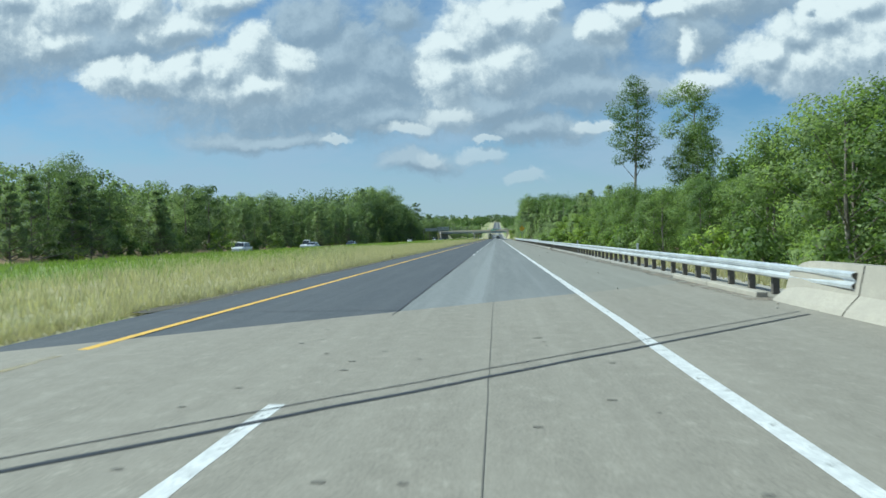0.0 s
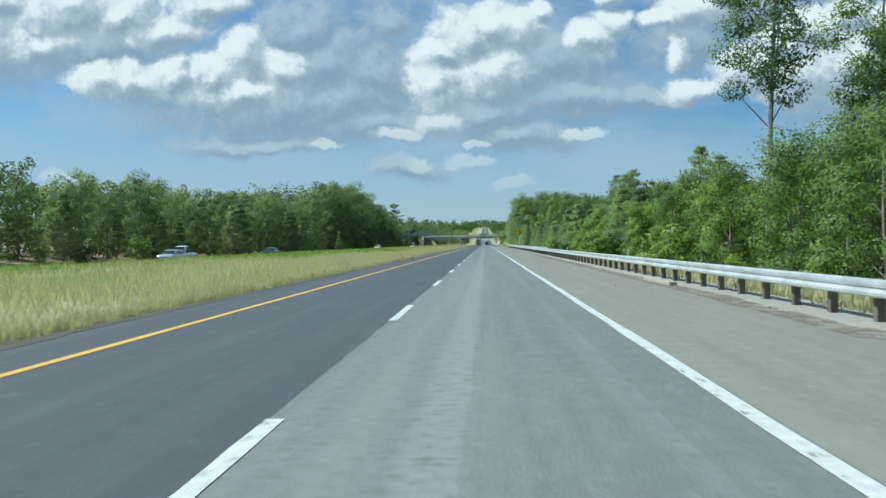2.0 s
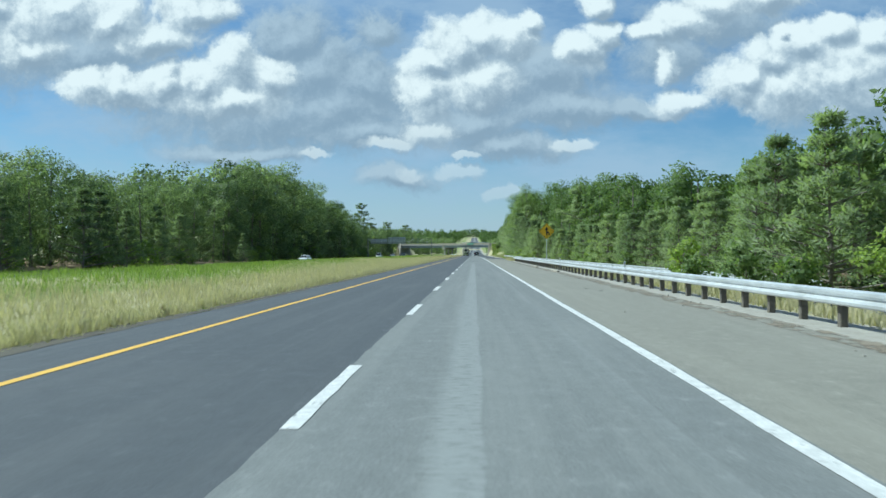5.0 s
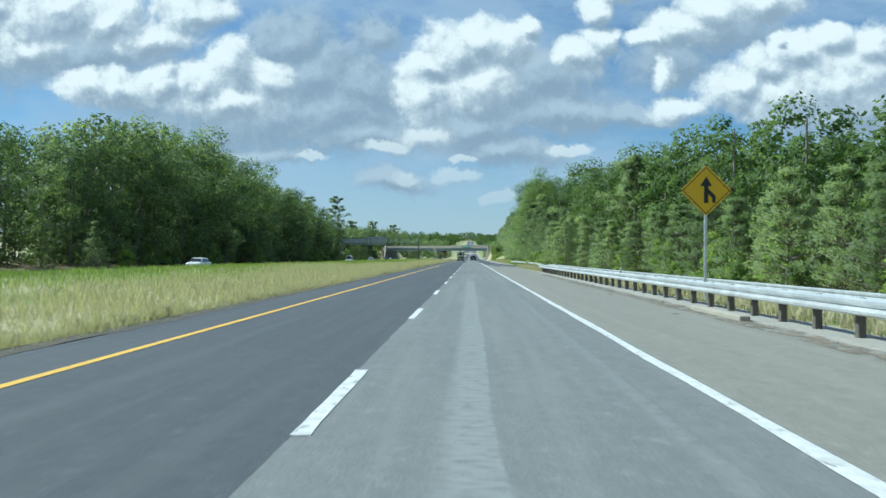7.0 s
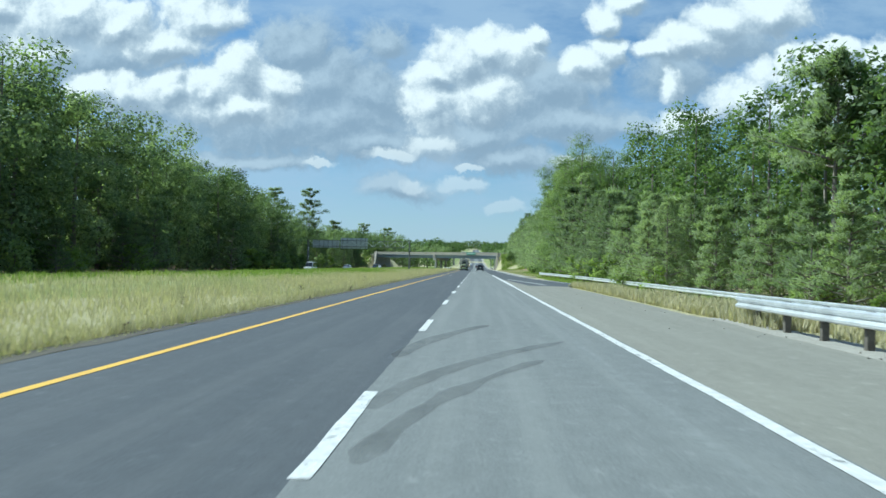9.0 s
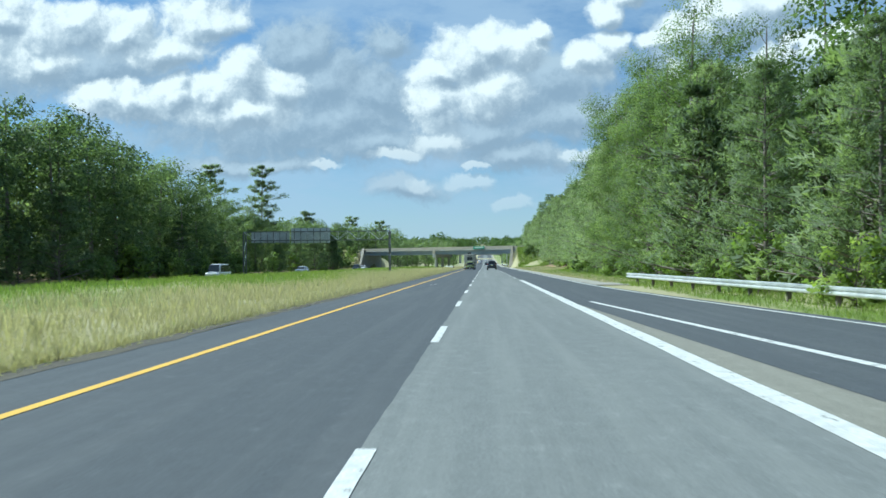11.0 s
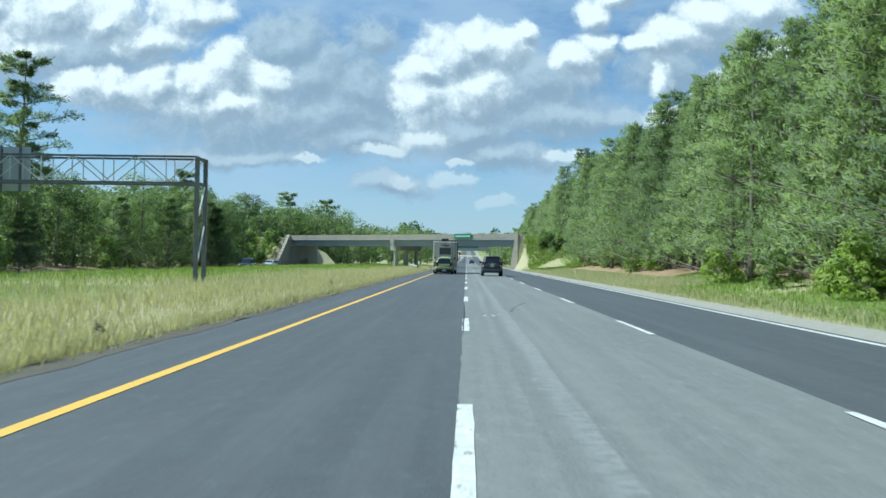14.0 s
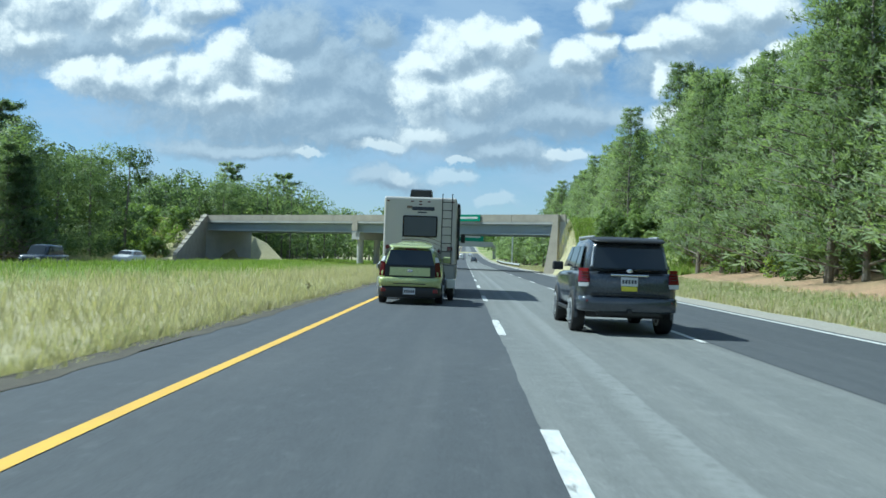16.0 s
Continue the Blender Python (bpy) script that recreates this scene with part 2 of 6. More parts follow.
def patchy(m, lo, hi, scale, least=0.0, most=1.0):
    """Let a thin layer break up into patches, so that what lies below shows through."""
    n = Nodes(m.node_tree)
    pos = n.add("ShaderNodeNewGeometry")
    keep = n.ramp(n.noise(n.vec("MULTIPLY", pos, (1.0, 0.5, 1.0)), scale, 6.0, 0.7), lo, hi, least, most)
    o = [k for k in m.node_tree.nodes if k.type == "OUTPUT_MATERIAL"][0]
    mixer = m.node_tree.nodes.new("ShaderNodeMixShader")
    n.put(mixer.inputs[0], keep), n.put(mixer.inputs[1], n.add("ShaderNodeBsdfTransparent")), n.put(mixer.inputs[2], m.node_tree.nodes["Principled BSDF"].outputs[0])
    n.put(o.inputs[0], mixer.outputs[0])
    return m


M_NEW = paved("dark_asphalt", (0.074, 0.081, 0.091), (0.108, 0.113, 0.119), 0.4)
# scraped pale bands of the old lane: edges across the road, then the stretch along it, then how strong
BANDS = [(1.12, 1.52, 18, 262, 1.0), (0.05, 1.6, 18, 112, 0.42), (0.86, 1.12, 430, 900, 0.9), (0.45, 0.62, 430, 900, 0.35), (2.9, 3.05, 20, 330, 0.35)]
M_OLD = paved("grey_asphalt", (0.172, 0.180, 0.178), (0.222, 0.228, 0.22), 0.5, bands=BANDS)
M_SHOULDER = paved("pale_shoulder", (0.225, 0.216, 0.184), (0.285, 0.272, 0.23), 0.3)
M_GRAVEL = paved("gravel", (0.34, 0.32, 0.28), (0.42, 0.40, 0.35), 0.2)
M_DECK = paved("deck_concrete", (0.252, 0.230, 0.188), (0.315, 0.290, 0.240), 0.35)
M_CONC = material("concrete", (0.42, 0.42, 0.40), 0.85, vary=0.12, scale=0.6, fine=18, bump=0.3, second=(0.34, 0.34, 0.33))
M_CONC_W = material("pale_concrete", (0.38, 0.345, 0.285), 0.85, vary=0.12, scale=0.8, fine=22, bump=0.3, second=(0.30, 0.275, 0.23))
M_GIRDER = material("painted_girder", (0.30, 0.35, 0.38), 0.6, vary=0.06, scale=0.5, fine=10, bump=0.05, second=(0.27, 0.31, 0.33))
M_STEEL = material("galvanised_steel", (0.72, 0.74, 0.75), 0.40, 0.5, vary=0.1, scale=1.2, fine=25, bump=0.08, second=(0.50, 0.52, 0.53))
M_RUST = material("weathered_steel", (0.19, 0.205, 0.215), 0.7, 0.3, vary=0.25, scale=2, fine=20, second=(0.13, 0.125, 0.12))
M_POST = material("post_timber", (0.14, 0.125, 0.10), 0.85, vary=0.3, scale=2, fine=20, second=(0.09, 0.08, 0.07))
M_WHITE = material("white_paint", (0.64, 0.64, 0.62), 0.6, vary=0.2, scale=5.0, fine=30, bump=0.3, second=(0.46, 0.46, 0.45))
patchy(M_WHITE, 0.30, 0.44, 6.0, 0.25, 1.0)
M_YELLOW = material("yellow_paint", (0.70, 0.43, 0.06), 0.6, vary=0.1, scale=1.2, fine=14, bump=0.2, second=(0.62, 0.37, 0.06))
M_SIGN_Y = material("yellow_sheeting", (0.78, 0.46, 0.01), 0.45, vary=0.03, scale=1, fine=6, bump=0)
M_SIGN_G = material("green_sheeting", (0.01, 0.22, 0.13), 0.45, vary=0.05, scale=1, fine=6, bump=0)
M_BLACK = material("black_plastic", (0.018, 0.019, 0.02), 0.5, vary=0.15, scale=3, fine=30, bump=0.05)
M_RUBBER = material("tyre_rubber", (0.02, 0.02, 0.021), 0.8, vary=0.2, scale=6, fine=40)
M_SOIL = material("soil", (0.36, 0.235, 0.145), 0.95, vary=0.3, scale=0.4, fine=5, bump=0.6, depth=0.05, second=(0.25, 0.20, 0.11))
M_BARK = material("bark", (0.17, 0.14, 0.115), 0.9, vary=0.35, scale=1.2, fine=9, bump=0.7, depth=0.03, second=(0.26, 0.24, 0.21))
M_LEAF = leafy("broad_leaves", (0.165, 0.24, 0.085), 0.5, island=0.75)
M_LEAF_B = leafy("bright_leaves", (0.23, 0.32, 0.08), 0.5, 0.6)
M_LEAF_D = leafy("dark_leaves", (0.185, 0.25, 0.125), 0.5, island=0.75)
M_NEEDLE = leafy("pine_needles", (0.20, 0.262, 0.14), 0.5, island=0.4)
M_GRASS = leafy("dry_grass", (0.50, 0.46, 0.31), 0.35, 0.0, 0.5)
M_GRASS_G = leafy("green_grass", (0.25, 0.33, 0.08), 0.4, 0.0, 0.6)

# ---- mesh helpers ----
X, Y, Z = Vector((1, 0, 0)), Vector((0, 1, 0)), Vector((0, 0, 1))


def solid(name, verts, faces, mat, smooth=False):
    me = bpy.data.meshes.new(name)
    me.from_pydata([tuple(v) for v in verts], [], faces)
    me.materials.append(mat)
    if smooth:
        me.polygons.foreach_set("use_smooth", [True] * len(me.polygons))
    me.update()
    return me


def array_mesh(name, verts, quads, mat, normals=None):
    """A mesh from numpy arrays of corners and four-cornered faces."""
    me = bpy.data.meshes.new(name)
    me.vertices.add(len(verts)), me.loops.add(quads.size), me.polygons.add(len(quads))
    me.vertices.foreach_set("co", np.ascontiguousarray(verts, np.float32).ravel())
    me.loops.foreach_set("vertex_index", np.ascontiguousarray(quads, np.int32).ravel())
    me.polygons.foreach_set("loop_start", np.arange(0, quads.size, 4, dtype=np.int32))
    me.materials.append(mat)
    me.update(calc_edges=True)
    if normals is not None:
        me.polygons.foreach_set("use_smooth", [True] * len(quads))
        me.normals_split_custom_set_from_vertices(normals)
    return me


def box(bm, x0, x1, y0, y1, z0, z1, bevel=0.0, seg=2):
    r = bmesh.ops.create_cube(bm, size=1.0)["verts"]
    bmesh.ops.scale(bm, vec=(x1 - x0, y1 - y0, z1 - z0), verts=r)
    bmesh.ops.translate(bm, vec=((x0 + x1) / 2, (y0 + y1) / 2, (z0 + z1) / 2), verts=r)
    if bevel:
        es = list({e for v in r for e in v.link_edges})
        bmesh.ops.bevel(bm, geom=es, offset=bevel, segments=seg, affect="EDGES", profile=0.5)
    return bm


def rod(bm, a, b, r0, r1=None, n=8):
    a, b = Vector(a), Vector(b)
    d = b - a
    m = Matrix.Translation((a + b) / 2) @ d.to_track_quat("Z", "Y").to_matrix().to_4x4()
    bmesh.ops.create_cone(bm, cap_ends=True, segments=n, radius1=r0, radius2=r0 if r1 is None else r1, depth=d.length, matrix=m)
    return bm


def bar(bm, a, b, w, t):
    """A straight bar of square section between two points."""
    a, b = Vector(a), Vector(b)
    d = b - a
    m = Matrix.Translation((a + b) / 2) @ d.to_track_quat("Z", "Y").to_matrix().to_4x4() @ Matrix.Diagonal((w, t, d.length, 1))
    bmesh.ops.create_cube(bm, size=1.0, matrix=m)
    return bm


def wheel_ring(bm, c, r0, r1, w, n=28):
    """A ring round the x axis: outer radius r1, inner r0, with rounded shoulders."""
    prof = [(r0, -w / 2), (r1 * 0.96, -w / 2), (r1, -w * 0.36), (r1, w * 0.36), (r1 * 0.96, w / 2), (r0, w / 2)]
    rings = []
    for i in range(n):
        a = 2 * math.pi * i / n
        rings.append([bm.verts.new((c[0] + x, c[1] + r * math.cos(a), c[2] + r * math.sin(a))) for r, x in prof])
    for i in range(n):
        for k in range(len(prof)):
            q, s = rings[i], rings[(i + 1) % n]
            j = (k + 1) % len(prof)
            bm.faces.new((q[k], q[j], s[j], s[k]))
    return bm


def part(name, bm, mat, parent, label="", smooth=False):
    me = bpy.data.meshes.new(name)
    bmesh.ops.recalc_face_normals(bm, faces=bm.faces)
    bm.to_mesh(me)
    bm.free()
    me.materials.append(mat)
    if smooth:
        me.polygons.foreach_set("use_smooth", [True] * len(me.polygons))
    ob = new(name, me)
    ob.parent = parent
    if label:
        ob["label"] = label
    return ob


def thing(name, label, category, group="", kind="", at=None):
    e = new(name)
    e.empty_display_size = 0.2
    if at is not None:
        e.matrix_basis = at
    return tagged(e, label, category, group, kind)


def structure(name, me, label, category):
    return tagged(new(name, me), label, category, kind="structure")


def B():
    return bmesh.new()


def loft(bm, rings, closed=True, caps=True):
    vs = [[bm.verts.new(p) for p in ring] for ring in rings]
    n = len(vs[0])
    for a, b in zip(vs, vs[1:]):
        for i in range(n if closed else n - 1):
            j = (i + 1) % n
            bm.faces.new((a[i], a[j], b[j], b[i]))
    if caps:
        bm.faces.new(vs[0][::-1]), bm.faces.new(vs[-1])
    return bm


def section(y, hw, z0, z1, power=4.0, n=28, lean=0.0):
    """A rounded, upright cross-section at y; lean narrows it towards the top."""
    pts = []
    for i in range(n):
        a = 2 * math.pi * i / n
        c, s = math.cos(a), math.sin(a)
        u = math.copysign(abs(c) ** (2 / power), c)
        v = math.copysign(abs(s) ** (2 / power), s)
        pts.append(((hw - lean * (v + 1) / 2) * u, y, (z0 + z1) / 2 + v * (z1 - z0) / 2))
    return pts


# ---- lie of the land ----
XL, XR, XO = -3.55, 3.78, 7.42


def step(a, b, v):
    k = min(1.0, max(0.0, (v - a) / (b - a)))
    return k * k * (3 - 2 * k)


def rise(y):
    return 0.0 if y < 650 else (0.000035 * (y - 650) ** 2 if y < 1050 else 5.6 + 0.028 * (y - 1050))


def bridge_y(x):
    return 598.5 - 0.68 * (x - 11.5)


def land(x, y):
    """Height of the ground beside the carriageway."""
    z = rise(y) - 0.06
    if x > 8.6:
        fall = step(8.8, 13.5, x) * (1 - step(320, 385, y)) * step(4, 40, y) * (0.66 - 0.16 * step(120, 200, y))
        bank = step(11.5, 26, x) * step(420, 500, y) * (1 - step(640, 700, y)) * 1.6
        z += bank - fall
    elif x < -5.2:
        z += 0.16 * step(-14, -23, x) * (1 - step(-26.5, -29, x)) - 0.42 * step(-26.5, -29, x)
        if x < -42:
            z += 1.2 * step(-42, -60, x)
    d = y - bridge_y(x)
    off = d / 1.209
    xb = x - 0.562 * off
    road_bank = 1 - step(5.2, 16.0, abs(off))
    edge = -37.9 + 0.736 * max(0.0, -4.6 - off)
    out = step(11.9, 13.4, xb) * step(8.2, 10.5, x) if x > 0 else step(edge, edge - 1.8, xb)
    z += road_bank * out * (5.62 - z)
    return z


xs = [-2600, -1500, -800, -400, -240, -160, -120, -95, -80, -70, -63, -57, -53, -50, -48, -46, -45, -44, -43, -42, -41, -40, -39, -38, -37, -36, -34, -32, -30, -28, -24, -20, -17, -14, -11, -9, -7, -5.6, -4.9, 8.4, 9.0,
      10, 11, 12, 13, 14, 15, 16, 17, 18, 20, 22, 24, 27, 31, 36, 44, 55, 70, 95, 140, 220, 400, 800, 1500, 2600]
ys = [-2400, -1000, -400, -150, -60] + list(range(-30, 761, 6)) + [775, 800, 840, 900, 980, 1080, 1250, 1500, 1900, 2500, 3300, 4300]
vs, fs = [], []
for j, y in enumerate(ys):
    for i, x in enumerate(xs):
        inside = -4.95 < x < 8.45
        vs.append((x, y, (rise(y) - 0.06 if inside else land(x, y) + 0.06 * noise.noise(Vector((x * 0.15, y * 0.15, 0))))))
w = len(xs)
for j in range(len(ys) - 1):
    for i in range(w - 1):
        fs.append((j * w + i, j * w + i + 1, (j + 1) * w + i + 1, (j + 1) * w + i))


def meadow():
    m = bpy.data.materials.new("meadow")
    m.use_nodes = True
    n = Nodes(m.node_tree)
    b = m.node_tree.nodes["Principled BSDF"]
    pos = n.add("ShaderNodeNewGeometry")
    a = n.noise(n.vec("MULTIPLY", pos, (1, 0.35, 1)), 0.12, 5.0, 0.6)
    f = n.noise(pos, 3.5, 6.0, 0.75)
    col = n.mix(n.ramp(f, 0.3, 0.7), (0.30, 0.275, 0.15, 1), (0.46, 0.42, 0.25, 1))
    xyz = m.node_tree.nodes.new("ShaderNodeSeparateXYZ")
    n.put(xyz.inputs[0], pos)
    back_half = n.math("MULTIPLY", n.ramp(xyz.outputs[0], -9.0, -16.0), n.ramp(xyz.outputs[0], -30.0, -28.0))
    a = n.math("ADD", a, n.math("MULTIPLY", n.math("SUBTRACT", back_half, 0.5), 0.16))
    verge = n.ramp(xyz.outputs[0], 8.5, 11.0, 0.0, 0.19)
    a = n.math("ADD", a, verge)
    col = n.mix(n.ramp(a, 0.48, 0.62), col, n.mix(n.ramp(f, 0.35, 0.7), (0.13, 0.18, 0.035, 1), (0.23, 0.29, 0.07, 1)))
    n.put(b.inputs["Base Color"], col)
    b.inputs["Roughness"].default_value = 0.95
    bp = m.node_tree.nodes.new("ShaderNodeBump")
    bp.inputs["Strength"].default_value, bp.inputs["Distance"].default_value = 0.8, 0.12
    n.put(bp.inputs["Height"], f), n.put(b.inputs["Normal"], bp.outputs[0])
    return m


structure("ground", solid("ground", vs, fs, meadow(), True), "rolling ground of dry and green grass beside the road", "ground")


def strip(name, mat, label, category, x0, x1, y0, y1, z, skew=0.0, parent=None, wave=0.0, dy=4.0, kind="structure"):
    """A flat strip along the road; x0 and x1 are numbers or functions of y; skew moves its far and near ends with x."""
    f0 = x0 if callable(x0) else (lambda y: x0)
    f1 = x1 if callable(x1) else (lambda y: x1)
    n = max(1, int(round((y1 - y0) / dy)))
    v, f = [], []
    for i in range(n + 1):
        y = y0 + (y1 - y0) * i / n
        for k, fx in enumerate((f0, f1)):
            x = fx(y) + wave * noise.noise(Vector((y * 0.8, k * 7.3, z * 50)))
            yy = y + skew * x * (1 if i in (0, n) else 0)
            v.append((x, yy, rise(yy) + z))
        if i:
            f.append((2 * i - 2, 2 * i - 1, 2 * i + 1, 2 * i))
    ob = new(name, solid(name, v, f, mat))
    if parent is not None:
        ob.parent = parent
        ob["label"] = label
        return ob
    return tagged(ob, label, category, kind=kind)




def seam(y):
    """Ragged edge of the new asphalt between the lanes."""
    return -0.06 + 0.016 * noise.noise(Vector((y * 0.25, 3, 0))) + 0.03 * noise.noise(Vector((y * 2.3, 8, 0)))


END = 2300.0
strip("road_left_lane", M_NEW, "smooth dark new asphalt of the left lane", "road", lambda y: -4.95, seam, 16.1, END, 0.0, dy=0.5)
strip("road_right_lane", M_OLD, "worn grey asphalt of the right lane with scraped patches", "road", seam, XR + 0.12, 16.1, END, 0.0, dy=0.5)


strip("shoulder_right", M_SHOULDER, "pale dusty paved shoulder beside the guard rail", "road", XR + 0.12, lambda y: 7.5 + 0.25 * noise.noise(Vector((y * 0.2, 9, 0))) + 0.4 * step(250, 330, y), 16.1, 372, 0.0, dy=2)
strip("merge_lane", M_NEW, "dark new asphalt of the merging lane", "road", lambda y: XR + 0.14 - 0.20 * step(400, 440, y) if y > 372 else 3.95 + 1.2 * (372 - y) / 30, lambda y: XO + 0.2 + 3.6 * (1 - step(330, 400, y)), 342, END, 0.004, dy=3)
strip("merge_slip_road", M_NEW, "dark asphalt slip road rising to the carriageway", "road", lambda y: 11.6 - 1.2 * step(300, 350, y), lambda y: 14.7 - 2.9 * step(300, 355, y), 180, 352, -0.52, dy=6)
strip("gravel_verge", M_GRAVEL, "pale gravel verge beside the merging lane", "pavement", XO + 0.2, lambda y: 9.0 + 0.35 * noise.noise(Vector((y * 0.3, 4, 0))) + 1.2 * (1 - step(395, 430, y)), 396, END, -0.004, dy=2)
strip("gravel_edge", M_GRAVEL, "gravelly soil under the guard rail", "pavement", 7.2, lambda y: 8.9 + 0.4 * noise.noise(Vector((y * 0.3, 14, 0))), 18, 305, -0.02, dy=2)
strip("road_opposite", M_NEW, "dark asphalt of the opposite carriageway", "road", -38.5, -29.2, -400, 735, -0.43, dy=20)

# pine straw and bare soil under the pines


def draped(name, mat, label, x0, x1, y0, y1, lift, nx=8, dy=3.0):
    v, f = [], []
    ny = int((y1 - y0) / dy)
    for j in range(ny + 1):
        y = y0 + (y1 - y0) * j / ny
        for i in range(nx + 1):
            x = x0 + (x1 - x0) * i / nx + (1.1 * noise.noise(Vector((y * 0.12, i * 0.2, 3))) if i in (0, nx) else 0)
            v.append((x, y, land(x, y) + lift + 0.08 * noise.noise(Vector((x * 0.9, y * 0.9, 0)))))
    for j in range(ny):
        for i in range(nx):
            a = j * (nx + 1) + i
            f.append((a, a + 1, a + nx + 2, a + nx + 1))
    return structure(name, solid(name, v, f, mat, True), label, "soil")


draped("soil_bank", M_SOIL, "reddish bare soil and pine straw below the pines", 15.4, 30, 507, 700, 0.07)
draped("wood_floor", M_SOIL, "brown leaf litter below the roadside wood", 19.0, 50, 10, 506, 0.08)
draped("wood_floor", M_SOIL, "brown leaf litter below the far wood", -90, -44.5, 30, 590, 0.08)

# lines
strip("yellow_edge_line", M_YELLOW, "solid yellow edge line on dark asphalt", "road marking", XL - 0.075, XL + 0.075, 10.6, 1500, 0.006, wave=0.015, dy=3)
strip("white_edge_line", M_WHITE, "solid white edge line on the right lane", "road marking", lambda y: XR - 0.085 - 0.06 * step(335, 350, y), lambda y: XR + 0.085 + 0.10 * step(335, 350, y), -30, 411, 0.007, wave=0.03, dy=2)
strip("outer_edge_line", M_WHITE, "thin white edge line of the merging lane", "road marking", lambda y: XO - 0.16 + 3.2 * (1 - step(330, 400, y)), lambda y: XO + 0.01 + 3.2 * (1 - step(330, 400, y)), 345, 1500, 0.009, wave=0.01, dy=3)
strip("merge_line", M_WHITE, "broad white line narrowing between the lanes", "road marking", lambda y: 4.52 + 0.075 * (373 - y), lambda y: 4.70 + 0.077 * (373 - y), 346, 373, 0.010, dy=2)


def lane_dash(name, x, w, y0, length, label, z):
    v, f = [], []
    n = 8
    for i in range(n + 1):
        y = y0 + length * i / n
        for s in (-1, 1):
            v.append((x + s * w / 2 + 0.02 * noise.noise(Vector((y * 3, s * 5.0, x))), y, rise(y) + z))
        if i:
            f.append((2 * i - 2, 2 * i - 1, 2 * i + 1, 2 * i))
    return tagged(new(name, solid(name, v, f, M_WHITE)), label, "road marking", "dashes between the lanes", "structure")


for k in range(-1, 75):
    if not 0 < k < 5:  # buried by the new asphalt there
        lane_dash("lane_dash", 0.0 if k else -0.02, 0.15, (3.5 if k else 2.9) + 12.22 * k - (1.3 if k == 40 else 0), 3.75 if k else 4.05, "short white dash between the lanes", 0.006)
for k in range(30):
    lane_dash("merge_dash", XR - 0.14, 0.13, 418.9 + 12.22 * k, 3.8, "short white dash beside the merging lane", 0.012)

# concrete bridge deck under the first metres, with its sawn joints
deck = structure("bridge_deck", solid("bridge_deck", [(-6.2, -60, 0.004), (8.2, -60, 0.004), (8.2, 25.3, 0.004), (-6.2, 8.6, 0.004), (-6.2, -60, -0.5), (8.2, -60, -0.5), (8.2, 25.3, -0.5), (-6.2, 8.6, -0.5)],
                                      [(0, 1, 2, 3), (4, 7, 6, 5), (0, 4, 5, 1), (1, 5, 6, 2), (2, 6, 7, 3), (3, 7, 4, 0)], M_DECK), "pale sunlit concrete bridge deck with a skewed end", "bridge deck")
strip("road_left_lane", M_NEW, "dark asphalt beside the end of the concrete deck", "road", -4.95, -0.06, 0, 17, -0.004, dy=2)
strip("road_right_lane", M_OLD, "grey asphalt beside the end of the concrete deck", "road", -0.06, 7.4, 8, 17, -0.003, dy=2)
for off, wid, zz, nm in ((0.0, 0.12, 0.010, "joint_seal"), (0.55, 0.035, 0.010, "saw_cut")):
    bm = B()
    rod_y = lambda x: 6.2 + off + 1.15 * (x - 0.0)
    pts = [(-6.2 + 13.2 * i / 40) for i in range(41)]
    lo = [bm.verts.new((x, rod_y(x) + 0.05 * noise.noise(Vector((x * 1.3, off, 0))), zz)) for x in pts]
    hi = [bm.verts.new((x, rod_y(x) + wid + 0.05 * noise.noise(Vector((x * 1.3, off, 0))), zz)) for x in pts]
    for i in range(40):
        bm.faces.new((lo[i], lo[i + 1], hi[i + 1], hi[i]))
    part(nm, bm, M_BLACK, deck, "dark rubber joint across the deck")
M_FADED = patchy(material("faded_yellow", (0.45, 0.36, 0.15), 0.7, vary=0.1, scale=1.2, fine=14, bump=0.2), 0.35, 0.6, 2.0, 0.0, 0.5)
lane_dash("deck_line", XL, 0.13, 0, 10.0, "faded yellow edge line on the concrete deck", 0.012).data.materials[0] = M_FADED
bm = B()
lo = [bm.verts.new((1.74 + 0.012 * noise.noise(Vector((y * 1.1, 4, 0))), y * 0.5, 0.0095)) for y in range(-10, 36)]
hi = [bm.verts.new((v.co.x + 0.009, v.co.y, 0.0095)) for v in lo]
for i in range(len(lo) - 1):
    bm.faces.new((lo[i], hi[i], hi[i + 1], lo[i + 1]))
M_CRACK = material("dark_crack", (0.15, 0.14, 0.118), 0.95, vary=0.3, scale=2, fine=20, bump=0.2)
part("saw_cut", bm, M_CRACK, deck, "thin dark joint along the deck")
spall = random.Random(8)
for k in range(34):
    x, y = (spall.gauss(2.4, 0.12), spall.uniform(8.5, 12.5)) if k < 10 else (spall.uniform(-1.2, 3.6), spall.uniform(3.6, 13.0))
    if abs(y - 6.5 - 1.15 * x) < 0.5:
        continue
    bm = B()
    size = spall.uniform(0.012, 0.036)
    bm.faces.new([bm.verts.new((x + size * spall.uniform(1.0, 2.0) * math.cos(a), y + size * spall.uniform(0.6, 1.3) * math.sin(a), 0.0098)) for a in (0.0, 0.9, 1.8, 2.7, 3.6, 4.5, 5.4)])
    part("spall", bm, M_CRACK, deck, "small dark chipped spot in the concrete")

